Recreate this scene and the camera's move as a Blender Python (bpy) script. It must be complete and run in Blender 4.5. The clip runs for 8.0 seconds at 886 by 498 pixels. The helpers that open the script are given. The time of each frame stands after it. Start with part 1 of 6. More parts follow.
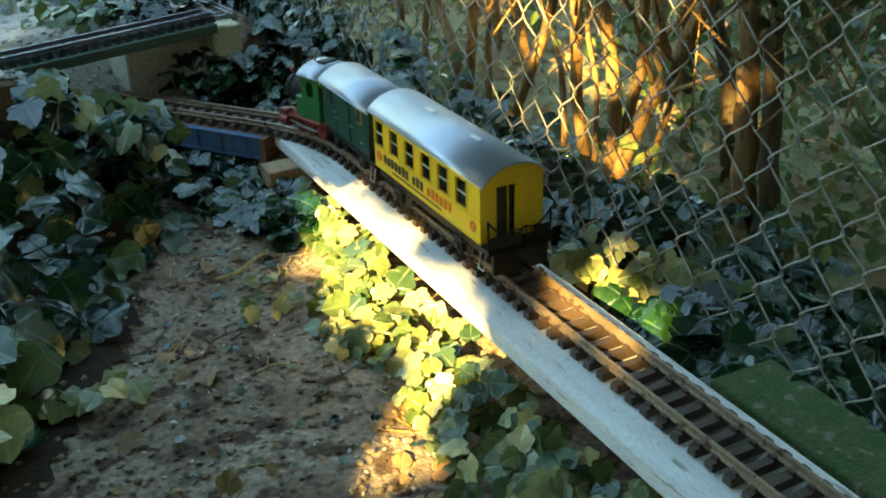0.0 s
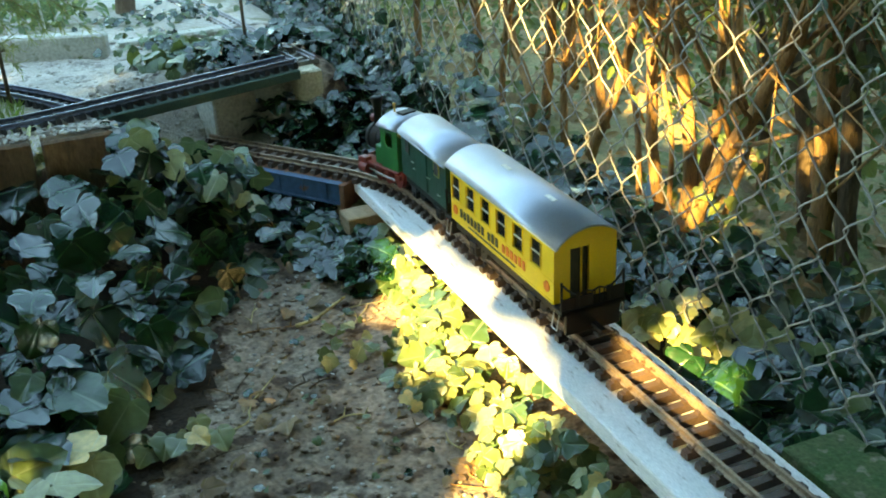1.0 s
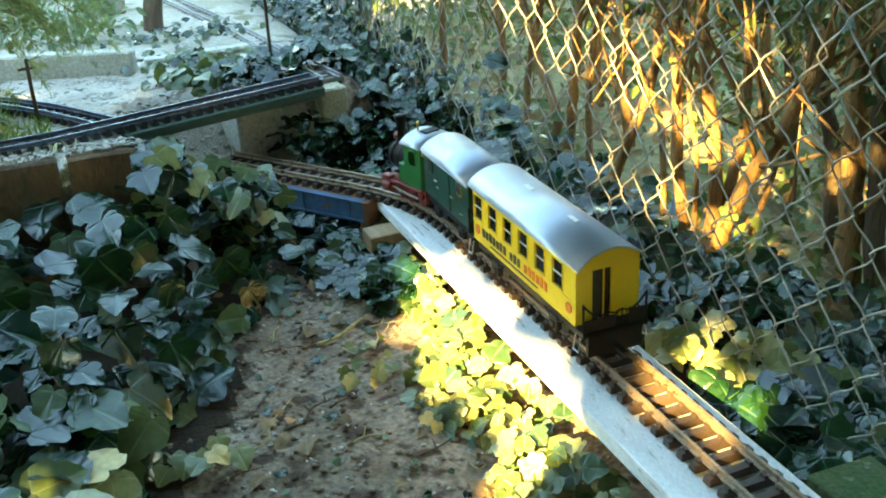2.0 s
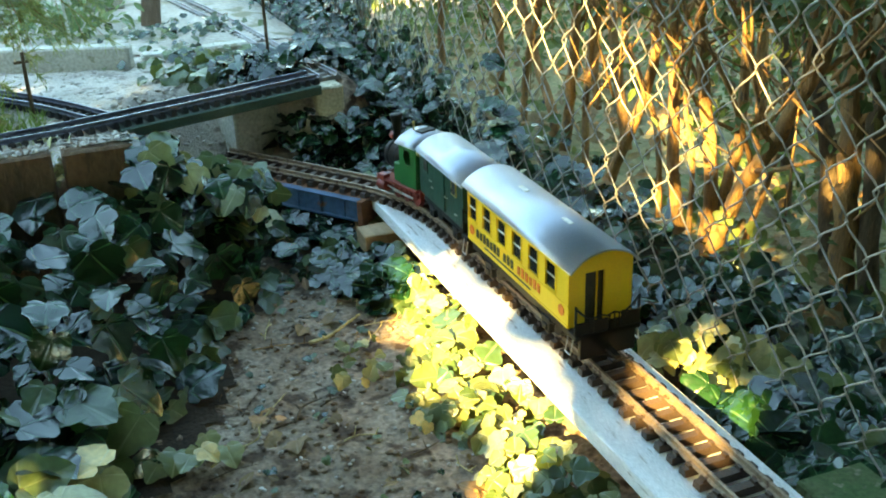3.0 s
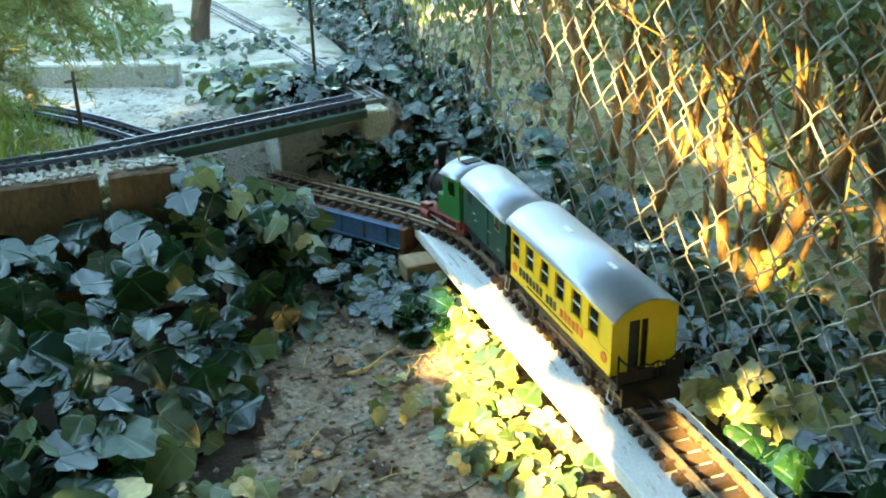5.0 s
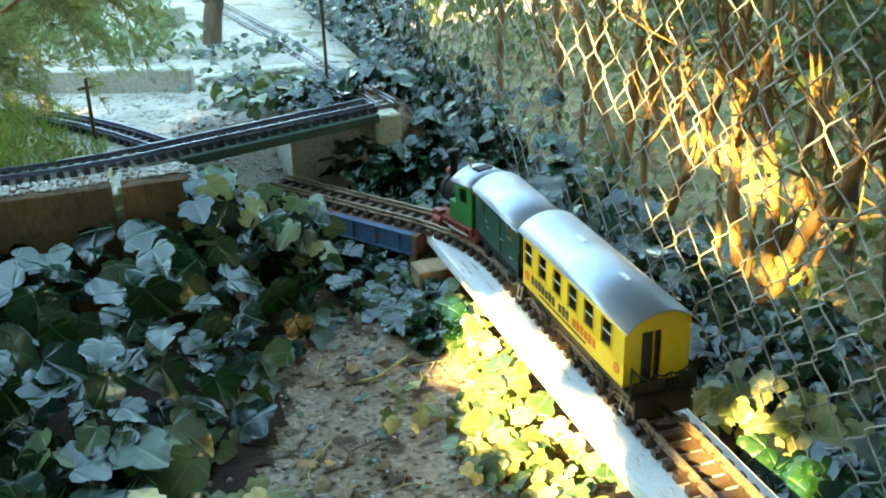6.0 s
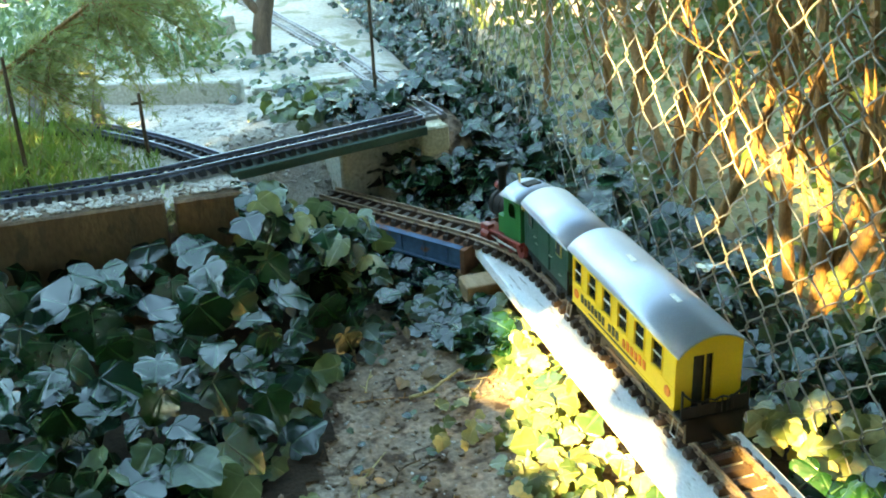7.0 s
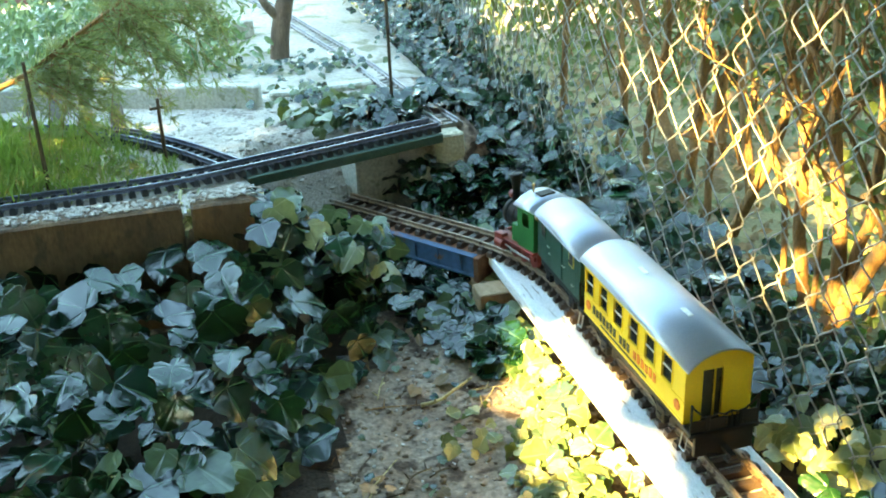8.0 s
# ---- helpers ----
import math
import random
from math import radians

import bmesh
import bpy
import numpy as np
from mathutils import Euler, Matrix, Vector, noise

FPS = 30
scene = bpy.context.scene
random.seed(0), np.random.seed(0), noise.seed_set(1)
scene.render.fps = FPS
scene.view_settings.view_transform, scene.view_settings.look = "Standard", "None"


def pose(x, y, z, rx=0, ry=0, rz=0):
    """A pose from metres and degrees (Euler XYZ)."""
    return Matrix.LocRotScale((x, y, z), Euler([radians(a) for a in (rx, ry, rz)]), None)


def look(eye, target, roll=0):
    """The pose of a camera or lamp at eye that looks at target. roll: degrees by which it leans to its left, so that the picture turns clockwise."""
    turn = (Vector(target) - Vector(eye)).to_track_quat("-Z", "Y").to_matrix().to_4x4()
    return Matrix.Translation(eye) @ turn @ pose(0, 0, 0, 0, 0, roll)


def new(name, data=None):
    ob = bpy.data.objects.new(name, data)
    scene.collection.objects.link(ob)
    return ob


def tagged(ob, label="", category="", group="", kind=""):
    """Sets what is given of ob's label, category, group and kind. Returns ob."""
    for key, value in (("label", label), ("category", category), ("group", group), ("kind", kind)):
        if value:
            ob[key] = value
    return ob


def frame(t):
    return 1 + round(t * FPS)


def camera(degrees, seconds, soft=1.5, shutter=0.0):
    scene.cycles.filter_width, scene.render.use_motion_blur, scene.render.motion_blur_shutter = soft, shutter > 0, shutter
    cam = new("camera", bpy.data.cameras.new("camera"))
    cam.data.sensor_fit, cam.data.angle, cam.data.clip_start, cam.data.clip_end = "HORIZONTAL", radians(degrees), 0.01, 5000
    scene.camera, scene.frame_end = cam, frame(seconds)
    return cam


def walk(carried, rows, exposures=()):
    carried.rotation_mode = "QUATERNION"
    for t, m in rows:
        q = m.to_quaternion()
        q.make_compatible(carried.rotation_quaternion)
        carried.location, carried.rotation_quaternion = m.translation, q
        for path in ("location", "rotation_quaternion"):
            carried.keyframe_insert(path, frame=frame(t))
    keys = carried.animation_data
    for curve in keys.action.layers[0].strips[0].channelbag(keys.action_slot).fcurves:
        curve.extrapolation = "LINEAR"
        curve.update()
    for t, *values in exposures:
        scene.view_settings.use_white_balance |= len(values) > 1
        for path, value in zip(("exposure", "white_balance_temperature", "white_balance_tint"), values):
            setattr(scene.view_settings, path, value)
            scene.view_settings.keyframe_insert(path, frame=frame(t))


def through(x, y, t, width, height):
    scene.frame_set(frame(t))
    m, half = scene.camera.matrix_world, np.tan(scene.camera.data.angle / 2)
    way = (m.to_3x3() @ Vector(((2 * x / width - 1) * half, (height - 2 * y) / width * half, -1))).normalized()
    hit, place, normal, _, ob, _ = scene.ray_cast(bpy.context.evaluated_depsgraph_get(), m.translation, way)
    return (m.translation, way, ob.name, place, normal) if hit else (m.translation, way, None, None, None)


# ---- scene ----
# The camera is held in a hand about a metre over a garden path and rises a little.
cam = camera(46.0, 8.0, soft=1.9)
PATH = [
    (0, (-0.566, -1.029, 0.596), (0.241, 0.566, -0.3), -1.9),
    (0.5, (-0.549, -1.026, 0.62), (0.231, 0.602, -0.242), -2.5),
    (1, (-0.57, -1.033, 0.653), (0.121, 0.635, -0.207), -2.8),
    (1.5, (-0.566, -1.03, 0.658), (0.085, 0.667, -0.177), -3.5),
    (3, (-0.557, -1.027, 0.656), (0.1, 0.668, -0.177), -2.1),
    (3.5, (-0.558, -1.024, 0.666), (0.096, 0.67, -0.173), -2.2),
    (4, (-0.552, -1.016, 0.673), (0.099, 0.675, -0.174), -2.0),
    (4.5, (-0.552, -1.01, 0.679), (0.086, 0.691, -0.158), -1.6),
    (5, (-0.549, -0.998, 0.693), (0.038, 0.726, -0.132), -1.4),
    (6.5, (-0.546, -0.987, 0.723), (-0.006, 0.747, -0.115), -2.3),
    (7, (-0.548, -0.98, 0.74), (-0.067, 0.772, -0.097), -2.9),
    (7.5, (-0.541, -0.98, 0.744), (-0.08, 0.777, -0.092), -3.1),
    (8, (-0.544, -0.985, 0.755), (-0.093, 0.776, -0.079), -2.6),
]
walk(cam, [(t, look(eye, target, roll)) for t, eye, target, roll in PATH],
     exposures=[(0, 3.8, 10400, -12), (1.0, 4.3, 10300, -12), (1.5, 4.6, 10300, -12), (4, 4.4, 10300, -12), (5, 4.65, 10200, -12), (7.5, 4.8, 10200, -12), (8, 4.95, 10200, -12)])

# ---- world and sun ----
SUN_FROM = Vector((-0.70, -0.53, 0.48)).normalized()
world = bpy.data.worlds.new("sky")
scene.world = world
world.use_nodes = True
wn = world.node_tree
sky = wn.nodes.new("ShaderNodeTexSky")
sky.sky_type = "NISHITA"
sky.sun_disc = False
sky.ozone_density = 5.0
sky.dust_density = 0.4
sky.sun_elevation = math.asin(SUN_FROM.z)
sky.sun_rotation = math.atan2(SUN_FROM.x, SUN_FROM.y)
wn.links.new(sky.outputs[0], wn.nodes["Background"].inputs[0])
wn.nodes["Background"].inputs[1].default_value = 0.12
sun = new("sun", bpy.data.lights.new("sun", "SUN"))
sun.data.energy = 3.1
sun.data.angle = radians(0.6)
sun.data.color = (1.0, 0.74, 0.39)
sun.matrix_world = look(SUN_FROM * 6, (0, 0, 0))

# ---- helpers of this scene ----
rng = random.Random(7)


def part(name, bm, material, parent=None, label="", smooth=False):
    me = bpy.data.meshes.new(name)
    bm.normal_update()
    bm.to_mesh(me)
    bm.free()
    me.materials.append(material)
    if smooth:
        me.polygons.foreach_set("use_smooth", [True] * len(me.polygons))
    ob = new(name, me)
    ob.parent = parent
    if label:
        ob["label"] = label
    return ob


def thing(name, label, category, group="", kind="", at=None):
    ob = tagged(new(name), label, category, group, kind)
    ob.empty_display_size = 0.02
    if at:
        ob.matrix_world = at
    return ob


def box(bm, x0, y0, z0, x1, y1, z1, bevel=0.0, m=None):
    r = bmesh.ops.create_cube(bm, size=1.0)
    mat4 = Matrix.Translation(((x0 + x1) / 2, (y0 + y1) / 2, (z0 + z1) / 2)) @ Matrix.Diagonal((x1 - x0, y1 - y0, z1 - z0, 1))
    if m is not None:
        mat4 = m @ mat4
    bmesh.ops.transform(bm, matrix=mat4, verts=r["verts"])
    if bevel:
        edges = list({e for v in r["verts"] for e in v.link_edges})
        bmesh.ops.bevel(bm, geom=edges, offset=bevel, segments=1, affect="EDGES")
    return bm


def cyl(bm, a, b, r0, r1=None, n=10):
    a, b = Vector(a), Vector(b)
    d = b - a
    r = bmesh.ops.create_cone(bm, cap_ends=True, segments=n, radius1=r0, radius2=r0 if r1 is None else r1, depth=d.length)
    m = Matrix.Translation((a + b) / 2) @ d.to_track_quat("Z", "Y").to_matrix().to_4x4()
    bmesh.ops.transform(bm, matrix=m, verts=r["verts"])
    return bm


def tube(bm, pts, radii, n=6):
    """A tapered tube through points."""
    rings = []
    up = Vector((0.13, 0.21, 0.97))
    for i, p in enumerate(pts):
        d = (Vector(pts[min(i + 1, len(pts) - 1)]) - Vector(pts[max(i - 1, 0)])).normalized()
        u = d.cross(up if abs(d.dot(up)) < 0.95 else Vector((1, 0, 0))).normalized()
        v = d.cross(u)
        r = radii[i] if isinstance(radii, (list, tuple)) else radii
        rings.append([bm.verts.new(Vector(p) + (u * math.cos(k * 2 * math.pi / n) + v * math.sin(k * 2 * math.pi / n)) * r) for k in range(n)])
    for a, b in zip(rings, rings[1:]):
        for k in range(n):
            bm.faces.new((a[k], a[(k + 1) % n], b[(k + 1) % n], b[k]))
    bm.faces.new(rings[0][::-1])
    bm.faces.new(rings[-1])
    return bm


def extrude_profile(bm, profile, y0, y1, m=None):
    """A closed x-z profile drawn out along y."""
    a = [bm.verts.new((x, y0, z)) for x, z in profile]
    b = [bm.verts.new((x, y1, z)) for x, z in profile]
    k = len(profile)
    faces = [bm.faces.new(a), bm.faces.new(b[::-1])]
    for i in range(k):
        faces.append(bm.faces.new((a[i], b[i], b[(i + 1) % k], a[(i + 1) % k])))
    if m is not None:
        bmesh.ops.transform(bm, matrix=m, verts=a + b)
    bmesh.ops.recalc_face_normals(bm, faces=faces)
    return bm


# ---- materials ----
def material(name, c1, c2=None, rough=0.6, metal=0.0, scale=20.0, fine=160.0, bump=0.15, spots=None, spot_amount=0.0, stretch=(1, 1, 1), per_object=0.0, spec=0.5, coat=0.0, grain_amount=0.22):
    """Two-scale mottled surface: c1 to c2 in large patches, fine grain, optional stains, relief."""
    c2 = c2 or tuple(v * 0.75 for v in c1)
    m = bpy.data.materials.new(name)
    m.use_nodes = True
    nt = m.node_tree
    b = nt.nodes["Principled BSDF"]
    tc = nt.nodes.new("ShaderNodeTexCoord")
    mp = nt.nodes.new("ShaderNodeMapping")
    mp.inputs["Scale"].default_value = stretch
    geo = nt.nodes.new("ShaderNodeNewGeometry")
    nt.links.new(geo.outputs["Position"], mp.inputs[0])
    n1 = nt.nodes.new("ShaderNodeTexNoise")
    n1.inputs["Scale"].default_value = scale
    n1.inputs["Detail"].default_value = 5
    n2 = nt.nodes.new("ShaderNodeTexNoise")
    n2.inputs["Scale"].default_value = fine
    n2.inputs["Detail"].default_value = 4
    nt.links.new(mp.outputs[0], n1.inputs[0])
    nt.links.new(mp.outputs[0], n2.inputs[0])
    r1 = nt.nodes.new("ShaderNodeValToRGB")
    r1.color_ramp.elements[0].position, r1.color_ramp.elements[1].position = 0.32, 0.68
    r1.color_ramp.elements[0].color, r1.color_ramp.elements[1].color = (*c1, 1), (*c2, 1)
    nt.links.new(n1.outputs[0], r1.inputs[0])
    hsv = nt.nodes.new("ShaderNodeHueSaturation")
    grain = nt.nodes.new("ShaderNodeMapRange")
    grain.inputs[1].default_value, grain.inputs[2].default_value = 0.3, 0.7
    grain.inputs[3].default_value, grain.inputs[4].default_value = 1 - grain_amount, 1 + grain_amount
    nt.links.new(n2.outputs[0], grain.inputs[0])
    val = grain.outputs[0]
    if per_object:
        oi = nt.nodes.new("ShaderNodeObjectInfo")
        mr = nt.nodes.new("ShaderNodeMapRange")
        mr.inputs[3].default_value, mr.inputs[4].default_value = 1 - per_object, 1 + per_object
        nt.links.new(oi.outputs["Random"], mr.inputs[0])
        mul = nt.nodes.new("ShaderNodeMath")
        mul.operation = "MULTIPLY"
        nt.links.new(val, mul.inputs[0])
        nt.links.new(mr.outputs[0], mul.inputs[1])
        val = mul.outputs[0]
    nt.links.new(val, hsv.inputs["Value"])
    col = r1.outputs[0]
    if spots:
        n3 = nt.nodes.new("ShaderNodeTexNoise")
        n3.inputs["Scale"].default_value = scale * 2.3
        n3.inputs["Detail"].default_value = 6
        nt.links.new(mp.outputs[0], n3.inputs[0])
        mr3 = nt.nodes.new("ShaderNodeMapRange")
        mr3.inputs[1].default_value, mr3.inputs[2].default_value = 0.66 - spot_amount * 0.3, 0.74 - spot_amount * 0.3
        nt.links.new(n3.outputs[0], mr3.inputs[0])
        mx = nt.nodes.new("ShaderNodeMix")
        mx.data_type = "RGBA"
        nt.links.new(mr3.outputs[0], mx.inputs[0])
        nt.links.new(col, mx.inputs[6])
        mx.inputs[7].default_value = (*spots, 1)
        col = mx.outputs[2]
    nt.links.new(col, hsv.inputs["Color"])
    nt.links.new(hsv.outputs[0], b.inputs["Base Color"])
    rr = nt.nodes.new("ShaderNodeMapRange")
    rr.inputs[3].default_value, rr.inputs[4].default_value = max(0.05, rough - 0.12), min(1, rough + 0.12)
    nt.links.new(n1.outputs[0], rr.inputs[0])
    nt.links.new(rr.outputs[0], b.inputs["Roughness"])
    b.inputs["Metallic"].default_value = metal
    b.inputs["Specular IOR Level"].default_value = spec
    b.inputs["Coat Weight"].default_value = coat
    bp = nt.nodes.new("ShaderNodeBump")
    bp.inputs["Strength"].default_value = bump
    bp.inputs["Distance"].default_value = 0.004
    nt.links.new(n2.outputs[0], bp.inputs["Height"])
    nt.links.new(bp.outputs[0], b.inputs["Normal"])
    return m


def leaf_material(name, dark, light, vein, rough=0.38, through=0.25, glow=(0.25, 0.4, 0.05), spec=0.5):
    """Waxy leaf with pale veins that spread from its stalk; light shines through it."""
    m = bpy.data.materials.new(name)
    m.use_nodes = True
    nt = m.node_tree
    b = nt.nodes["Principled BSDF"]
    uv = nt.nodes.new("ShaderNodeUVMap")
    uv.uv_map = "leaf"
    sep = nt.nodes.new("ShaderNodeSeparateXYZ")
    nt.links.new(uv.outputs[0], sep.inputs[0])
    at = nt.nodes.new("ShaderNodeMath")
    at.operation = "ARCTAN2"
    nt.links.new(sep.outputs[0], at.inputs[0])
    nt.links.new(sep.outputs[1], at.inputs[1])
    cs = nt.nodes.new("ShaderNodeMath")
    cs.operation = "MULTIPLY"
    nt.links.new(at.outputs[0], cs.inputs[0])
    cs.inputs[1].default_value = 4.6
    co = nt.nodes.new("ShaderNodeMath")
    co.operation = "COSINE"
    nt.links.new(cs.outputs[0], co.inputs[0])
    vm = nt.nodes.new("ShaderNodeMapRange")
    vm.inputs[1].default_value, vm.inputs[2].default_value = 0.965, 0.995
    nt.links.new(co.outputs[0], vm.inputs[0])
    geo = nt.nodes.new("ShaderNodeNewGeometry")
    oi = nt.nodes.new("ShaderNodeObjectInfo")
    add = nt.nodes.new("ShaderNodeMath")
    add.operation = "ADD"
    nt.links.new(geo.outputs["Random Per Island"], add.inputs[0])
    nt.links.new(oi.outputs["Random"], add.inputs[1])
    fr = nt.nodes.new("ShaderNodeMath")
    fr.operation = "FRACT"
    nt.links.new(add.outputs[0], fr.inputs[0])
    ramp = nt.nodes.new("ShaderNodeValToRGB")
    e = ramp.color_ramp.elements
    e[0].color, e[1].color = (*dark, 1), (*light, 1)
    e[1].position = 0.85
    y = e.new(1.0)
    y.color = (light[0] * 1.7, light[1] * 1.25, light[2], 1)
    nt.links.new(fr.outputs[0], ramp.inputs[0])
    nz = nt.nodes.new("ShaderNodeTexNoise")
    nz.inputs["Scale"].default_value = 90
    nt.links.new(geo.outputs["Position"], nz.inputs[0])
    mxn = nt.nodes.new("ShaderNodeMix")
    mxn.data_type = "RGBA"
    mxn.blend_type = "MULTIPLY"
    mxn.inputs[0].default_value = 0.5
    nt.links.new(ramp.outputs[0], mxn.inputs[6])
    cr = nt.nodes.new("ShaderNodeMapRange")
    cr.inputs[1].default_value, cr.inputs[2].default_value, cr.inputs[3].default_value, cr.inputs[4].default_value = 0.3, 0.7, 0.45, 1.4
    nt.links.new(nz.outputs[0], cr.inputs[0])
    nt.links.new(cr.outputs[0], mxn.inputs[7])
    mv = nt.nodes.new("ShaderNodeMix")
    mv.data_type = "RGBA"
    vf = nt.nodes.new("ShaderNodeMath")
    vf.operation = "MULTIPLY"
    vf.inputs[1].default_value = 0.55
    nt.links.new(vm.outputs[0], vf.inputs[0])
    nt.links.new(vf.outputs[0], mv.inputs[0])
    nt.links.new(mxn.outputs[2], mv.inputs[6])
    mv.inputs[7].default_value = (*vein, 1)
    nt.links.new(mv.outputs[2], b.inputs["Base Color"])
    b.inputs["Roughness"].default_value = rough
    b.inputs["Specular IOR Level"].default_value = spec
    bp = nt.nodes.new("ShaderNodeBump")
    bp.inputs["Strength"].default_value = 0.3
    bp.inputs["Distance"].default_value = 0.003
    vh = nt.nodes.new("ShaderNodeMapRange")
    vh.inputs[1].default_value, vh.inputs[2].default_value, vh.inputs[3].default_value, vh.inputs[4].default_value = 0.6, 1.0, 0.4, -0.5
    nt.links.new(co.outputs[0], vh.inputs[0])
    relief = nt.nodes.new("ShaderNodeMath")
    relief.operation = "ADD"
    nt.links.new(nz.outputs[0], relief.inputs[0])
    nt.links.new(vh.outputs[0], relief.inputs[1])
    nt.links.new(relief.outputs[0], bp.inputs["Height"])
    nt.links.new(bp.outputs[0], b.inputs["Normal"])
    tr = nt.nodes.new("ShaderNodeBsdfTranslucent")
    tr.inputs[0].default_value = (*glow, 1)
    mix = nt.nodes.new("ShaderNodeMixShader")
    mix.inputs[0].default_value = through
    nt.links.new(b.outputs[0], mix.inputs[1])
    nt.links.new(tr.outputs[0], mix.inputs[2])
    nt.links.new(mix.outputs[0], nt.nodes["Material Output"].inputs[0])
    return m


SOIL = material("trodden_soil", (0.15, 0.1, 0.065), (0.31, 0.24, 0.18), 0.95, scale=11, fine=120, bump=1.0, spots=(0.075, 0.048, 0.032), spot_amount=0.45, spec=0.2, grain_amount=0.4)
WHITE_BOARD = material("white_painted_board", (0.8, 0.79, 0.77), (0.68, 0.66, 0.63), 0.55, scale=14, fine=220, bump=0.25, stretch=(5, 0.6, 5), spots=(0.3, 0.24, 0.18), spot_amount=0.1)
BARE_WOOD = material("bare_weathered_wood", (0.42, 0.27, 0.15), (0.3, 0.19, 0.1), 0.8, scale=20, fine=200, bump=0.5, stretch=(6, 0.8, 6))
MOSSY_BOARD = material("mossy_board", (0.05, 0.105, 0.035), (0.085, 0.11, 0.05), 0.95, scale=25, fine=200, bump=0.8, spots=(0.2, 0.18, 0.13), spot_amount=0.25, spec=0.2)
RAIL = material("tarnished_brass_rail", (0.27, 0.19, 0.125), (0.34, 0.245, 0.165), 0.48, metal=0.65, scale=30, fine=300, bump=0.2, spots=(0.1, 0.05, 0.03), spot_amount=0.3)
TIE = material("brown_plastic_sleeper", (0.05, 0.03, 0.02), (0.075, 0.045, 0.03), 0.55, scale=60, fine=400, bump=0.3, per_object=0.25)
DARK_TIE = material("dark_plastic_sleeper", (0.014, 0.015, 0.018), (0.025, 0.025, 0.028), 0.55, scale=60, fine=400, bump=0.3, per_object=0.25)
# sleeper colour lightened to paint in the bright haze over the far track
HAZED_TIE = material("haze_pale_sleeper", (0.2, 0.185, 0.165), (0.28, 0.26, 0.235), 0.85, scale=60, fine=400, bump=0.3, per_object=0.2)
# near-black soil: its colour holds the shade between and beside ivy leaves
SHADE_SOIL = material("shade_dark_soil", (0.025, 0.017, 0.011), (0.045, 0.031, 0.02), 0.95, scale=14, fine=140, bump=0.8, spec=0.15)
DARK_RAIL = material("grey_steel_rail", (0.2, 0.22, 0.27), (0.12, 0.13, 0.17), 0.42, metal=0.8, scale=30, fine=300, bump=0.2)
# rail colour lightened likewise for the far track's haze
HAZED_RAIL = material("haze_pale_rail", (0.4, 0.39, 0.38), (0.28, 0.27, 0.27), 0.75, scale=30, fine=300, bump=0.2)
BLUE_STEEL = material("blue_painted_girder", (0.045, 0.11, 0.2), (0.03, 0.08, 0.15), 0.55, scale=15, fine=120, bump=0.2, spots=(0.16, 0.07, 0.035), spot_amount=0.22)
RUST = material("rusty_steel", (0.25, 0.1, 0.045), (0.16, 0.065, 0.03), 0.85, scale=40, fine=220, bump=0.5)
GREEN_BEAM = material("dark_green_bridge_beam", (0.03, 0.07, 0.05), (0.045, 0.085, 0.06), 0.55, scale=25, fine=200, bump=0.2)
TERRACOTTA = material("terracotta_wall_block", (0.18, 0.11, 0.062), (0.115, 0.074, 0.047), 0.95, scale=16, fine=140, bump=0.9, spots=(0.09, 0.06, 0.04), spot_amount=0.4, stretch=(1, 1, 0.5), per_object=0.12)
CONCRETE = material("weathered_concrete", (0.5, 0.48, 0.41), (0.38, 0.37, 0.31), 0.9, scale=18, fine=160, bump=0.5, spots=(0.24, 0.24, 0.17), spot_amount=0.15)
CREAM_BLOCK = material("cream_concrete_block", (0.55, 0.5, 0.36), (0.44, 0.4, 0.28), 0.9, scale=22, fine=180, bump=0.5, spots=(0.25, 0.22, 0.14), spot_amount=0.2)
GRAVEL = material("pale_gravel", (0.6, 0.6, 0.6), (0.38, 0.36, 0.35), 0.85, scale=60, fine=300, bump=0.5, per_object=0.3)
WIRE = material("galvanised_wire", (0.38, 0.35, 0.3), (0.27, 0.245, 0.21), 0.45, metal=0.1, scale=60, fine=400, bump=0.2)
BARK = material("tan_bark", (0.36, 0.2, 0.085), (0.24, 0.13, 0.058), 0.9, scale=26, fine=160, bump=0.9, stretch=(2.5, 2.5, 0.5), spots=(0.13, 0.1, 0.07), spot_amount=0.25, spec=0.2)
DARK_BARK = material("dark_bark", (0.13, 0.09, 0.055), (0.08, 0.055, 0.035), 0.95, scale=26, fine=160, bump=0.9, stretch=(2.5, 2.5, 0.5), spec=0.2)
YELLOW = material("glossy_yellow_plastic", (0.88, 0.56, 0.04), (0.84, 0.52, 0.035), 0.35, scale=25, fine=300, bump=0.04, grain_amount=0.04)
GREY_ROOF = material("grey_plastic_roof", (0.4, 0.43, 0.49), (0.36, 0.39, 0.45), 0.36, metal=0.5, scale=12, fine=320, bump=0.03, grain_amount=0.04)
BLACK = material("black_plastic", (0.006, 0.0055, 0.005), (0.01, 0.009, 0.008), 0.55, scale=40, fine=300, bump=0.1, grain_amount=0.04, spec=0.25)
GREEN = material("dark_green_plastic", (0.01, 0.052, 0.032), (0.008, 0.043, 0.028), 0.4, scale=25, fine=300, bump=0.06, grain_amount=0.04)
BRIGHT_GREEN = material("bright_green_plastic", (0.022, 0.14, 0.035), (0.018, 0.115, 0.03), 0.38, scale=25, fine=300, bump=0.05, grain_amount=0.04)
RED = material("red_plastic", (0.24, 0.028, 0.014), (0.17, 0.02, 0.012), 0.45, scale=30, fine=300, bump=0.05, grain_amount=0.04)
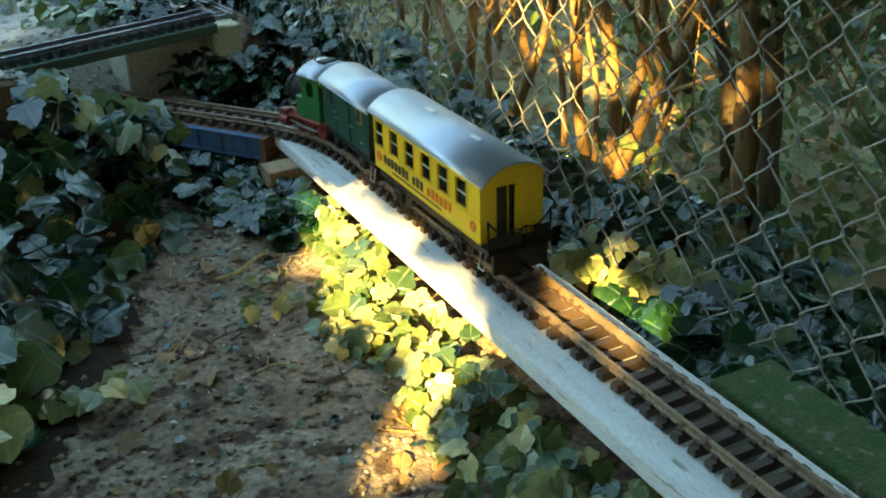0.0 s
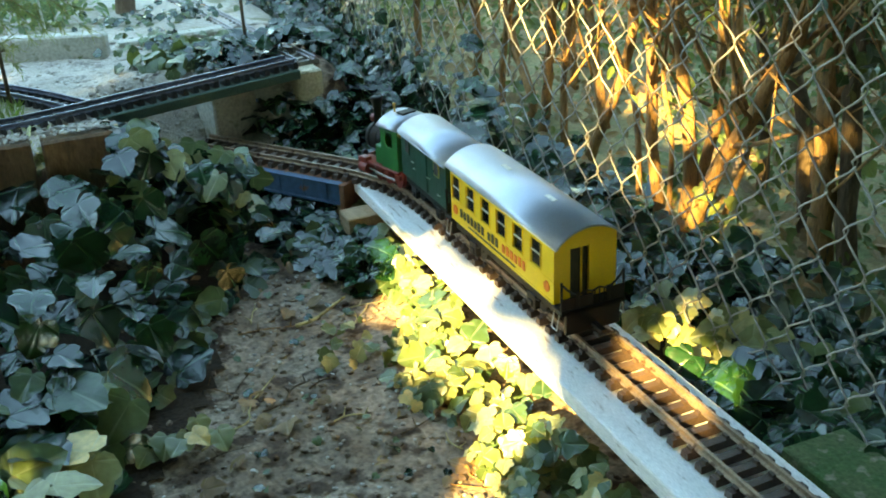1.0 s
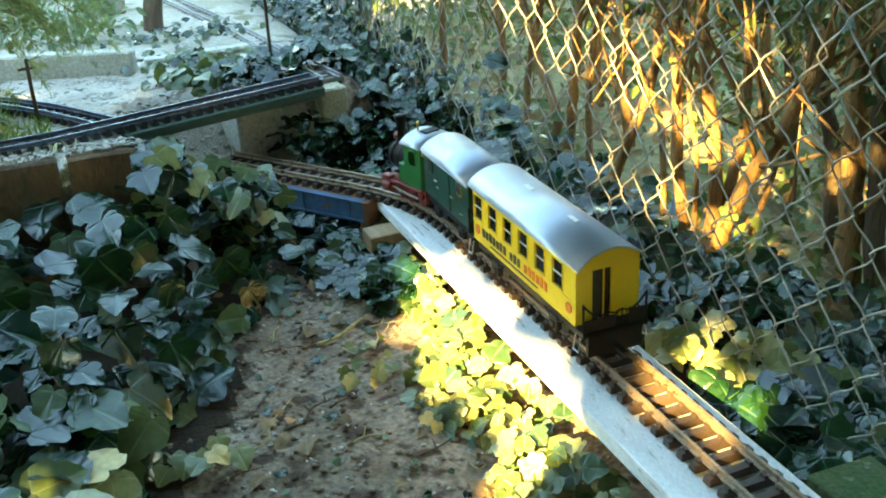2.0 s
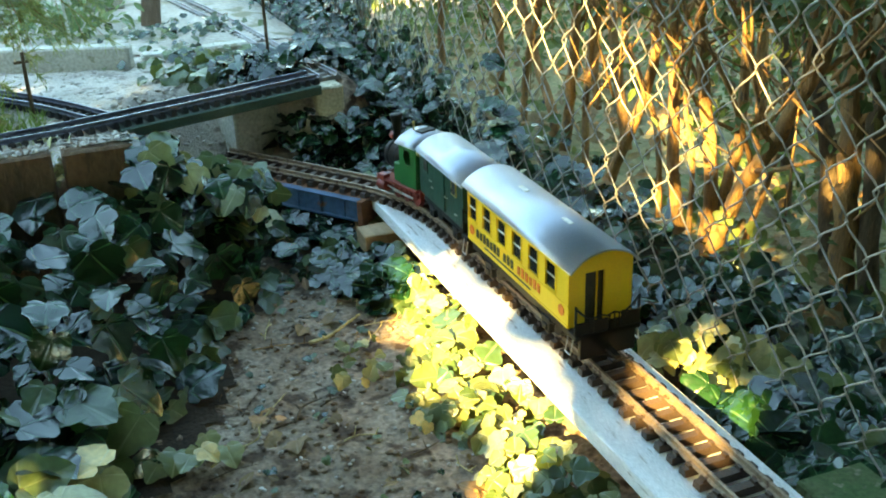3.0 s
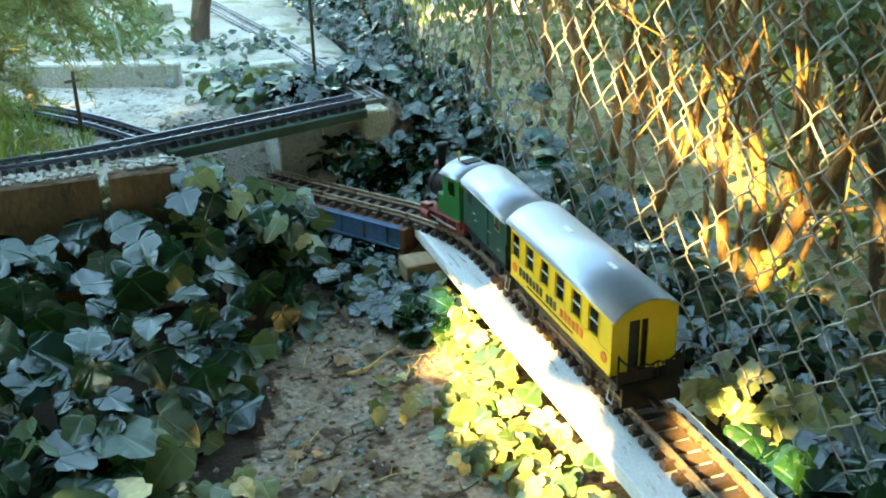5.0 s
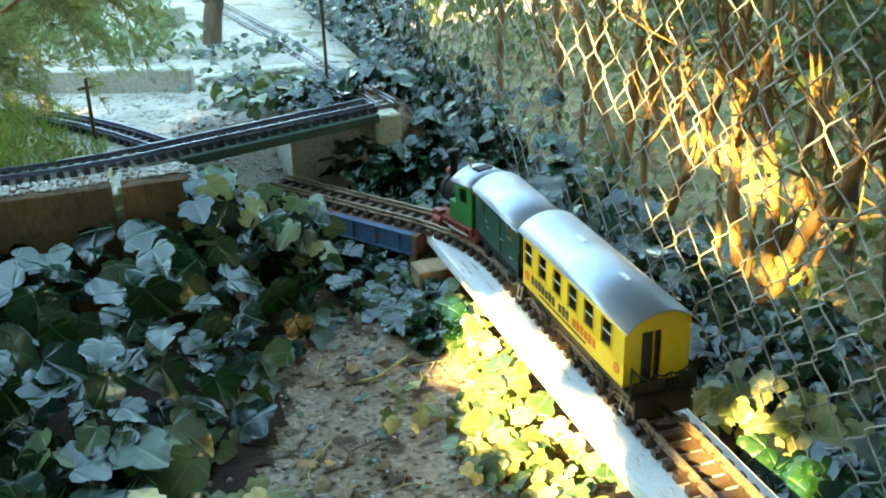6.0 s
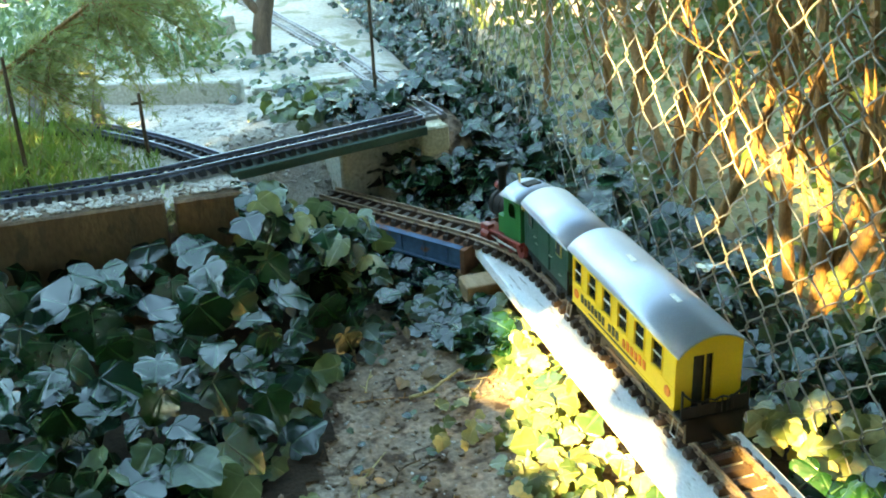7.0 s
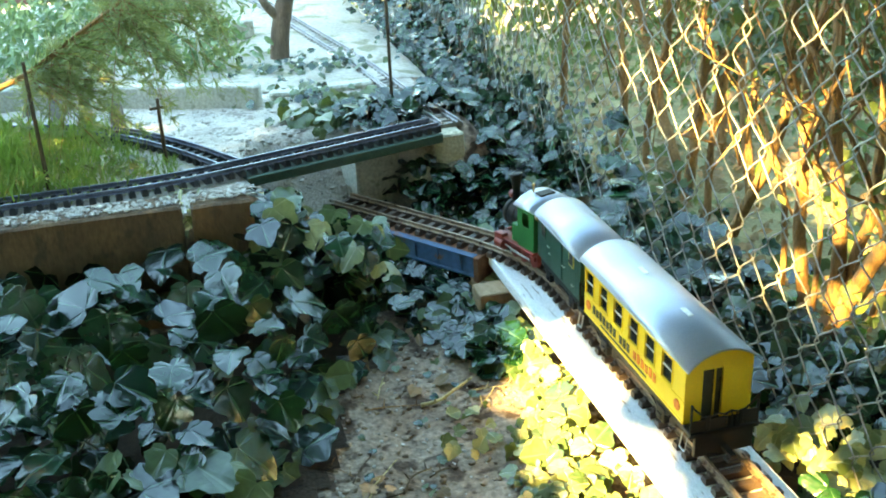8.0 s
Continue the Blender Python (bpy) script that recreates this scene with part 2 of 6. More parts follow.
BRASS = material("brass", (0.75, 0.5, 0.16), (0.6, 0.4, 0.13), 0.3, metal=0.9, scale=50, fine=300, bump=0.05)
ORANGE_INK = material("orange_print", (0.8, 0.17, 0.02), (0.7, 0.14, 0.02), 0.45, bump=0.02)
BLACK_INK = material("dark_print", (0.035, 0.03, 0.02), (0.05, 0.04, 0.02), 0.45, bump=0.02)
CREAM = material("cream_figure_paint", (0.6, 0.5, 0.38), (0.5, 0.4, 0.3), 0.5, bump=0.05)
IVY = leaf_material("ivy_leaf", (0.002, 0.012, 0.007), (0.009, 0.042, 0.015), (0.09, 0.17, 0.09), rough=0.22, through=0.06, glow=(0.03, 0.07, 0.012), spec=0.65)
# pale yellow leaf colour with part of the sunlight put into it
IVY_SUN_PALE = leaf_material("sun_pale_ivy_leaf", (0.05, 0.1, 0.025), (0.46, 0.44, 0.2), (0.55, 0.55, 0.32), through=0.25, glow=(0.34, 0.33, 0.1), spec=0.7)
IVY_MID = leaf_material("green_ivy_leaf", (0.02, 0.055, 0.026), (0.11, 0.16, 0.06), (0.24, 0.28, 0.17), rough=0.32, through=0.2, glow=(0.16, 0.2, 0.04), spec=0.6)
FAR_LEAF = leaf_material("grey_green_leaf", (0.06, 0.12, 0.05), (0.2, 0.3, 0.13), (0.25, 0.32, 0.18), through=0.3, glow=(0.2, 0.28, 0.08))
SHRUB_LEAF = leaf_material("shrub_leaf", (0.016, 0.045, 0.014), (0.11, 0.15, 0.04), (0.14, 0.2, 0.08), rough=0.5, through=0.3, glow=(0.2, 0.22, 0.05), spec=0.3)
DRY_LEAF = leaf_material("dry_leaf", (0.16, 0.09, 0.045), (0.3, 0.18, 0.09), (0.3, 0.22, 0.14), rough=0.8, through=0.1)
GRASS = leaf_material("grass_blade", (0.2, 0.28, 0.08), (0.42, 0.46, 0.18), (0.2, 0.28, 0.1), rough=0.6, through=0.3)

# ---- ground ----
TRACK_X, BED_Z = 0.0225, 0.092
ARC_Y, ARC_R, ARC_TURN = 0.40, 0.4256, radians(36.2)


def smooth(a, b, v):
    v = min(1.0, max(0.0, (v - a) / (b - a)))
    return v * v * (3 - 2 * v)


def ivy_edge(y):
    """Where the ivy bank meets the path."""
    return -0.50 + 0.62 * (y - 0.16)


def bank(x, y):
    """Rise of the ivy-grown bank beside the path, up to the retaining wall."""
    rise = 0.0 + 0.50 * max(0.0, y - 0.02) + 0.06 * smooth(-0.6, -1.1, x)
    return min(0.118, rise) * smooth(0.02, -0.16, x - ivy_edge(y)) * smooth(0.72, 0.62, y)


def bed(x, y):
    """How far the raised garden bed reaches: 1 on it, 0 below it."""
    left = smooth(0.672, 0.69, y) if x < -0.43 else smooth(0.90, 1.06, y + 0.07 * smooth(-0.16, -0.1, x))
    return left * smooth(0.17, 0.02, x)


def height(x, y):
    n = noise.noise(Vector((x * 5, y * 5, 0))) * 0.012 + noise.noise(Vector((x * 19, y * 19, 3))) * 0.005 + noise.noise(Vector((x * 60, y * 60, 5))) * 0.002
    low = -0.115 + 0.5 * bank(x, y) - 0.02 * smooth(0.0, -0.05, x - ivy_edge(y)) * smooth(0.65, 0.6, y) - 0.06 * smooth(0.1, 0.6, x)
    b = bed(x, y)
    z = low * (1 - b) + BED_Z * b + n * (1 - 0.6 * b)
    # beyond the bed the garden falls away
    far = max(0.0, y - 2.6)
    return z - 0.23 * min(far, 6.0) * smooth(2.6, 3.4, y)


def grid_ground():
    bm = bmesh.new()
    xs = [-600, -60, -12, -5, -3, -2.2] + [-1.6 + 0.02 * i for i in range(141)] + [1.4, 2, 3, 5, 12, 60, 600]
    ys = [-600, -60, -12, -5, -3, -1.8, -1.2] + [-0.9 + 0.02 * i for i in range(146)] + [2.2, 2.6, 3.0, 3.4, 4, 5, 6, 7, 8.6, 12, 60, 600]
    rows = [[bm.verts.new((x, y, height(x, y))) for x in xs] for y in ys]
    for a, b in zip(rows, rows[1:]):
        for i in range(len(xs) - 1):
            bm.faces.new((a[i], a[i + 1], b[i + 1], b[i]))
    return tagged(part("ground", bm, SOIL, smooth=True), "trodden brown garden soil with bare path and raised bed", "ground", kind="structure")


grid_ground()

# ---- boards under the lower track ----
def board(name, label, x0, y0, z0, x1, y1, z1, mat, m=None, bevel=0.002):
    bm = box(bmesh.new(), x0, y0, z0, x1, y1, z1, bevel)
    bmesh.ops.subdivide_edges(bm, edges=bm.edges[:], cuts=3, use_grid_fill=True)
    for v in bm.verts:
        v.co += Vector((noise.noise(v.co * 9), noise.noise(v.co * 9 + Vector((5, 0, 0))), noise.noise(v.co * 7 + Vector((0, 7, 0))))) * 0.0012
    ob = part(name, bm, mat)
    if m is not None:
        ob.matrix_world = m
    return tagged(ob, label, "board")


plank = bmesh.new()
for z in (-0.042, -0.020):
    plank.faces.new([plank.verts.new((x, y, z)) for x, y in ((-0.055, -1.3), (0.078, -1.3), (0.078, 0.672), (-0.055, 0.606))])
lo, hi = plank.verts[:4], plank.verts[4:]
for k in range(4):
    plank.faces.new((lo[k], lo[(k + 1) % 4], hi[(k + 1) % 4], hi[k]))
bmesh.ops.recalc_face_normals(plank, faces=plank.faces[:])
bmesh.ops.bevel(plank, geom=plank.edges[:], offset=0.002, segments=2, affect="EDGES", profile=0.5)
tagged(part("track_board", plank, WHITE_BOARD), "long white-painted plank carrying the lower track", "board")
board("support_block", "bare timber block under the end of the white plank", -0.105, 0.495, -0.075, 0.07, 0.545, -0.043, BARE_WOOD)
board("support_block", "weathered timber cross-piece under the white plank", -0.03, 0.40, -0.068, 0.20, 0.445, -0.043, BARE_WOOD)
board("support_block", "weathered timber cross-piece under the white plank", -0.05, -0.52, -0.12, 0.08, -0.47, -0.043, BARE_WOOD)
board("mossy_board", "green moss-covered board lying beside the track", 0.1, -1.2, -0.055, 0.185, -0.33, -0.032, MOSSY_BOARD)


# ---- track ----
def lower_path(s):
    """Place and heading (left turn) along the lower track; s is 0 at y = 0."""
    if s <= ARC_Y:
        return Vector((TRACK_X, s, 0)), 0.0
    a = (s - ARC_Y) / ARC_R
    if a <= ARC_TURN:
        return Vector((TRACK_X - ARC_R * (1 - math.cos(a)), ARC_Y + ARC_R * math.sin(a), 0)), a
    p = Vector((TRACK_X - ARC_R * (1 - math.cos(ARC_TURN)), ARC_Y + ARC_R * math.sin(ARC_TURN), 0))
    return p + (s - ARC_Y - ARC_R * ARC_TURN) * Vector((-math.sin(ARC_TURN), math.cos(ARC_TURN), 0)), ARC_TURN


RAIL_PROFILE = [(-0.0045, -0.0085), (0.0045, -0.0085), (0.0045, -0.007), (0.001, -0.006), (0.001, -0.0025), (0.0019, -0.0018), (0.0019, 0), (-0.0019, 0), (-0.0019, -0.0018), (-0.001, -0.0025), (-0.001, -0.006), (-0.0045, -0.007)]


def rail(path, s0, s1, off, mat, parent, z=0.0, step=0.03):
    bm = bmesh.new()
    n = max(2, int((s1 - s0) / step))
    rings = []
    for i in range(n + 1):
        p, a = path(s0 + (s1 - s0) * i / n)
        side = Vector((math.cos(a), math.sin(a), 0))
        rings.append([bm.verts.new(p + side * (off + x) + Vector((0, 0, z + h))) for x, h in RAIL_PROFILE])
    k = len(RAIL_PROFILE)
    for a, b in zip(rings, rings[1:]):
        for j in range(k):
            bm.faces.new((a[j], a[(j + 1) % k], b[(j + 1) % k], b[j]))
    bm.faces.new(rings[0][::-1])
    bm.faces.new(rings[-1])
    bmesh.ops.recalc_face_normals(bm, faces=bm.faces[:])
    return part("rail", bm, mat, parent)


def sleeper_mesh(mat, half=0.0365, rails=0.0225):
    """One moulded sleeper with its four rail clips."""
    bm = extrude_profile(bmesh.new(), [(-0.006, 0), (0.006, 0), (0.005, 0.009), (-0.005, 0.009)], -half, half)
    bmesh.ops.rotate(bm, matrix=Matrix.Rotation(math.pi / 2, 3, "Z"), verts=bm.verts[:])
    for c in (-rails, rails):
        for d in (-0.0065, 0.0065):
            box(bm, c + d - 0.002, -0.004, 0.009, c + d + 0.002, 0.004, 0.0125)
    me = bpy.data.meshes.new("sleeper")
    bm.to_mesh(me)
    bm.free()
    me.materials.append(mat)
    return me


SLEEPER, DARK_SLEEPER, HAZED_SLEEPER = sleeper_mesh(TIE), sleeper_mesh(DARK_TIE, 0.0275, 0.019), sleeper_mesh(HAZED_TIE, 0.031, 0.019)


def track(label, path, s0, s1, rail_mat, sleeper, half=0.0225, z=0.0, pitch=0.0243):
    t = thing("model_railway_track", label, "track")
    for off in (-half, half):
        rail(path, s0, s1, off, rail_mat, t, z)
    s = s0 + pitch / 2
    while s < s1:
        p, a = path(s)
        ob = new("sleeper", sleeper)
        ob.parent = t
        ob.matrix_world = pose(p.x, p.y, z - 0.0185 + rng.uniform(-0.0004, 0.0004), 0, 0, math.degrees(a) + rng.uniform(-1.2, 1.2))
        s += pitch
    return t


track("brown-sleepered model railway track with tarnished brass rails on a white plank", lower_path, -1.2, 1.0, RAIL, SLEEPER)

# blue girder bridge that carries the track on from the plank
gp, ga = lower_path(0.669)[0] - 0.028 * Vector((-math.sin(ARC_TURN), math.cos(ARC_TURN), 0)), ARC_TURN
girder = thing("girder_bridge", "blue painted steel girder bridge with rusty ends under the track", "bridge", at=pose(gp.x, gp.y, 0, 0, 0, math.degrees(ga)))
for sx in (-1, 1):
    bm = bmesh.new()
    x = sx * 0.046
    box(bm, x - 0.0015, 0, -0.056, x + 0.0015, 0.34, -0.0205)
    box(bm, x - 0.007, 0, -0.0222, x + 0.007, 0.34, -0.0192)
    box(bm, x - 0.007, 0, -0.0585, x + 0.007, 0.34, -0.0555)
    for i in range(6):
        y = 0.03 + i * 0.052
        box(bm, x - 0.005, y - 0.001, -0.0556, x + 0.005, y + 0.001, -0.0221)
    part("girder", bm, BLUE_STEEL, girder)
part("deck", box(bmesh.new(), -0.039, 0, -0.024, 0.039, 0.34, -0.019), RUST, girder, "rusty deck plate")
for y in (-0.012, 0.341):
    part("end_plate", box(bmesh.new(), -0.054, y, -0.066, 0.054, y + 0.011, -0.019, 0.001), RUST, girder, "rusted end plate")
pier = board("bridge_pier", "short timber post under the blue girder bridge", -0.05, -0.02, -0.13, 0.05, 0.02, -0.0665, BARE_WOOD, pose(gp.x, gp.y, 0, 0, 0, math.degrees(ga)))

# ---- raised bed: retaining wall, upper tracks, bridge ----
wall = tagged(thing("wall_retaining", "rust-brown block retaining wall of a raised garden bed", "wall"), kind="structure")
WALL_BLOCKS = [(-1.75, -1.36), (-1.345, -0.955), (-0.94, -0.562), (-0.547, -0.425)]
for i, (x0, x1) in enumerate(WALL_BLOCKS):
    for z0, z1 in ((-0.13, -0.005), (0.0, 0.146 - 0.003 * i)):
        bm = box(bmesh.new(), x0, 0.615, z0, x1, 0.675, z1, 0.004)
        bmesh.ops.subdivide_edges(bm, edges=bm.edges[:], cuts=3, use_grid_fill=True)
        for v in bm.verts:
            v.co += Vector((noise.noise(v.co * 22), noise.noise(v.co * 25), noise.noise(v.co * 19 + Vector((4, 0, 0))))) * 0.003
        part("block", bm, TERRACOTTA, wall)

BRIDGE_A, BRIDGE_B = Vector((-0.45, 0.845, 0)), Vector((-0.055, 0.954, 0))
UP_Z = 0.122


def polyline_path(points):
    pts = [Vector((*p, 0)) for p in points]
    # corner cutting
    for _ in range(3):
        q = [pts[0]]
        for a, b in zip(pts, pts[1:]):
            q += [a.lerp(b, 0.25), a.lerp(b, 0.75)]
        pts = q + [pts[-1]]
    acc = [0.0]
    for a, b in zip(pts, pts[1:]):
        acc.append(acc[-1] + (b - a).length)

    def at(s):
        s = min(max(s, 0), acc[-1] - 1e-6)
        i = max(j for j in range(len(acc) - 1) if acc[j] <= s)
        a, b = pts[i], pts[i + 1]
        d = (b - a).normalized()
        return a.lerp(b, (s - acc[i]) / (acc[i + 1] - acc[i])), math.atan2(-d.x, d.y)
    return at, acc[-1]


up_path, up_len = polyline_path([(-1.9, 0.77), (-1.2, 0.795), (-0.822, 0.803), (-0.60, 0.808), (-0.46, 0.842), (-0.25, 0.9), (-0.055, 0.954)])
track("grey-railed model railway track crossing a bridge over a gap", up_path, 0, up_len, DARK_RAIL, DARK_SLEEPER, 0.019, UP_Z, 0.0215)
far_path, far_len = polyline_path([(-0.015, 0.975), (-0.028, 1.06), (-0.042, 1.15), (-0.062, 1.28), (-0.085, 1.5), (-0.12, 1.73), (-0.2, 2.2), (-0.33, 3.0)])
# far track in the haze-lightened colours
track("model railway track paled as by haze, half sunk in pale ballast", far_path, 0, far_len, HAZED_RAIL, HAZED_SLEEPER, 0.019, UP_Z - 0.012, 0.026)
side_path, side_len = polyline_path([(-1.6, 1.36), (-1.0, 1.3), (-0.7, 1.2), (-0.56, 1.04), (-0.46, 0.87)])
track("grey model railway siding curving in over pale gravel", side_path, 0, side_len, DARK_RAIL, DARK_SLEEPER, 0.019, UP_Z - 0.006, 0.0235)

bd = (BRIDGE_B - BRIDGE_A)
upper = thing("track_bridge", "dark green beam bridge carrying the upper track", "bridge", at=pose(BRIDGE_A.x, BRIDGE_A.y, 0, 0, 0, math.degrees(math.atan2(-bd.x, bd.y))))
for sx in (-1, 1):
    part("beam", box(bmesh.new(), sx * 0.031 - 0.006, 0.0, UP_Z - 0.038, sx * 0.031 + 0.006, bd.length, UP_Z - 0.0195, 0.0015), GREEN_BEAM, upper)
part("deck", box(bmesh.new(), -0.0245, 0, UP_Z - 0.032, 0.0245, bd.length, UP_Z - 0.020), GREEN_BEAM, upper)
board("bridge_pier", "grey weathered concrete pier under the upper bridge", -0.05, -0.04, -0.12, 0.05, 0.05, 0.077, CONCRETE, pose(-0.185, 0.985, 0, 0, 0, 17), 0.004)
board("bridge_pier", "rust-brown block at the end of the upper bridge", -0.05, -0.03, -0.12, 0.03, 0.04, 0.077, TERRACOTTA, pose(-0.075, 1.005, 0, 0, 0, 12), 0.004)
board("garden_block", "cream concrete block beside the bridge end", -0.03, -0.03, -0.12, 0.03, 0.03, 0.092, CREAM_BLOCK, pose(-0.028, 0.965, 0, 0, 0, 8), 0.004)

# ---- chain-link fence ----
FENCE_X, MESH_W, MESH_H = 0.2, 0.068, 0.076
FENCE_Y0, FENCE_Y1, FENCE_Z0, FENCE_Z1 = -0.917, 4.2, -0.079, 1.1
fence = thing("chain_link_fence", "galvanised chain-link fence with slack diamond mesh", "fence")


def fence_wire(turn):
    bm = bmesh.new()
    pts = []
    n = int((FENCE_Z1 - FENCE_Z0) / (MESH_H / 2))
    for i in range(n + 1):
        side = 1 if (i + turn) % 2 else -1
        z = FENCE_Z0 + i * MESH_H / 2
        for k in (-1, 1):
            zz = z + k * 0.0055
            if FENCE_Z0 - 0.005 <= zz:
                pts.append((0.0022 * (1 if turn else -1) * k, side * (MESH_W / 4 + 0.0015), zz))
    soft = []
    for a, b in zip(pts, pts[1:]):
        a, b = Vector(a), Vector(b)
        soft += [a.lerp(b, 0.22), a.lerp(b, 0.78)]
    tube(bm, soft, 0.00125, 6)
    me = bpy.data.meshes.new("wire")
    bm.to_mesh(me)
    bm.free()
    me.materials.append(WIRE)
    me.polygons.foreach_set("use_smooth", [True] * len(me.polygons))
    return me


WIRES = (fence_wire(0), fence_wire(1))


def fence_lean(y):
    return 0.006 * math.sin(y * 2.3) + 0.004 * math.sin(y * 7.1)


i = 0
y = FENCE_Y0
while y < FENCE_Y1:
    w = new("wire", WIRES[i % 2])
    w.parent = fence
    tight = 1 - 0.5 * smooth(0.45, 1.5, y)  # the older stretch farther off has a closer mesh
    w.matrix_world = pose(FENCE_X + fence_lean(y), y, 0.006 * math.sin(y * 5), rng.uniform(-0.6, 0.6), rng.uniform(-0.8, 0.8), 0) @ Matrix.Diagonal((1, tight, 1 - 0.3 * (1 - tight), 1))
    y += MESH_W / 2 * tight
    i += 1
part("rod", tube(bmesh.new(), [(FENCE_X + fence_lean(v) + 0.004, v, FENCE_Z0 + 0.004 + 0.006 * math.sin(v * 5)) for v in [FENCE_Y0 + 0.1 * k for k in range(52)]], 0.0016, 5), WIRE, fence, "thin tension wire along the foot")
for yy in (-0.95, 1.785):
    p = part("post", cyl(bmesh.new(), (FENCE_X + 0.03, yy, -0.2), (FENCE_X + 0.03, yy, 1.12), 0.021, n=14), CONCRETE, fence, "grey fence post", True)

# ---- train ----
GLASS = bpy.data.materials.new("dusty_glass")
GLASS.use_nodes = True
gb = GLASS.node_tree.nodes["Principled BSDF"]
gb.inputs["Base Color"].default_value = (0.1, 0.11, 0.1, 1)
gb.inputs["Roughness"].default_value = 0.12
gb.inputs["Transmission Weight"].default_value = 0.85
gb.inputs["IOR"].default_value = 1.2
INSIDE = material("dark_interior", (0.03, 0.025, 0.018), (0.045, 0.035, 0.025), 0.8)
STEEL = material("bright_steel_rod", (0.6, 0.58, 0.54), (0.45, 0.43, 0.4), 0.35, metal=0.85, scale=60, bump=0.05)
WINDOW_BAR = material("pale_window_bar", (0.7, 0.68, 0.6), (0.6, 0.58, 0.5), 0.4, bump=0.03)


def arch_z(w, z0, rise, x):
    """Height of a segmental arch over half width w."""
    r = (w * w + rise * rise) / (2 * rise)
    return z0 + rise - r + math.sqrt(r * r - x * x)


def arch(w, z0, rise, n=18):
    """Points over an arched roof from -w to w."""
    return [(x, arch_z(w, z0, rise, x)) for x in [-w + 2 * w * k / n for k in range(n + 1)]]


def arched_roof(y0, y1, w, z0, rise, thick, mat, parent, label="arched grey roof", n=18):
    top = arch(w, z0, rise, n)
    low = [(x * 0.985, z - thick) for x, z in reversed(top)]
    ob = part("roof", extrude_profile(bmesh.new(), top + low, y0, y1), mat, parent, label)
    # two end caps, the top, an eave, the underside, an eave
    ob.data.polygons.foreach_set("use_smooth", [False, False] + [True] * n + [False] + [True] * n + [False])
    return ob


def gable(w, z0, z1, rise, y0, y1, gap=None):
    """An end wall with an arched head; gap is a door opening (x0, x1, top)."""
    bm = bmesh.new()
    head = [(x, z) for x, z in arch(w, z1, rise)]
    if gap is None:
        return extrude_profile(bm, [(-w, z0)] + head + [(w, z0)], y0, y1)
    x0, x1, top = gap
    left = [p for p in head if p[0] < x0 - 1e-4]
    right = [p for p in head if p[0] > x1 + 1e-4]
    mid = [p for p in head if x0 - 1e-4 <= p[0] <= x1 + 1e-4]
    extrude_profile(bm, [(-w, z0)] + left + [(x0, arch_z(w, z1, rise, x0)), (x0, z0)], y0, y1)
    extrude_profile(bm, [(x1, z0), (x1, arch_z(w, z1, rise, x1))] + right + [(w, z0)], y0, y1)
    extrude_profile(bm, [(x0, top), (x0, arch_z(w, z1, rise, x0))] + [p for p in mid if x0 + 1e-4 < p[0] < x1 - 1e-4] + [(x1, arch_z(w, z1, rise, x1)), (x1, top)], y0 + 0.0002, y1 - 0.0002)
    return bm


def wheel(parent, x, y, r, mat, label=""):
    bm = bmesh.new()
    s = 1 if x > 0 else -1
    cyl(bm, (x - 0.003 * s, y, r), (x + 0.003 * s, y, r), r, n=20)
    cyl(bm, (x - 0.0042 * s, y, r), (x - 0.003 * s, y, r), r + 0.0025, n=20)
    cyl(bm, (x + 0.003 * s, y, r), (x + 0.005 * s, y, r), r * 0.35, n=10)
    return part("wheel", bm, mat, parent, label)


def coupling(parent, y, d):
    bm = bmesh.new()
    box(bm, -0.004, min(y, y + 0.022 * d), 0.016, 0.004, max(y, y + 0.022 * d), 0.02)
    tube(bm, [(-0.012, y + 0.02 * d, 0.019), (-0.012, y + 0.03 * d, 0.019), (0.012, y + 0.03 * d, 0.019), (0.012, y + 0.02 * d, 0.019)], 0.0013, 5)
    part("coupling", bm, BLACK, parent)


def running_gear(parent, axles, length, width=0.036, wheel_mat=BLACK, r=0.0155):
    part("underframe", box(bmesh.new(), -0.032, -length / 2, 0.026, 0.032, length / 2, 0.04, 0.001), BLACK, parent, "black underframe")
    for s in (-1, 1):
        bm = box(bmesh.new(), s * width - 0.002, -length / 2, 0.028, s * width + 0.002, length / 2, 0.042, 0.0005)
        for a in axles:
            box(bm, s * width - 0.004, a - 0.011, 0.01, s * width + 0.004, a + 0.011, 0.03, 0.001)
            box(bm, s * (width + 0.004) - 0.002, a - 0.005, 0.012, s * (width + 0.004) + 0.002, a + 0.005, 0.021, 0.001)
            tube(bm, [(s * (width + 0.003), a + 0.024 * (k / 4 - 0.5) * 2, 0.03 - 0.006 * math.cos((k / 4 - 0.5) * math.pi)) for k in range(5)], 0.0012, 5)
        part("sole_bar", bm, BLACK, parent)
    for a in axles:
        for s in (-1, 1):
            wheel(parent, s * 0.0225, a, r, wheel_mat)


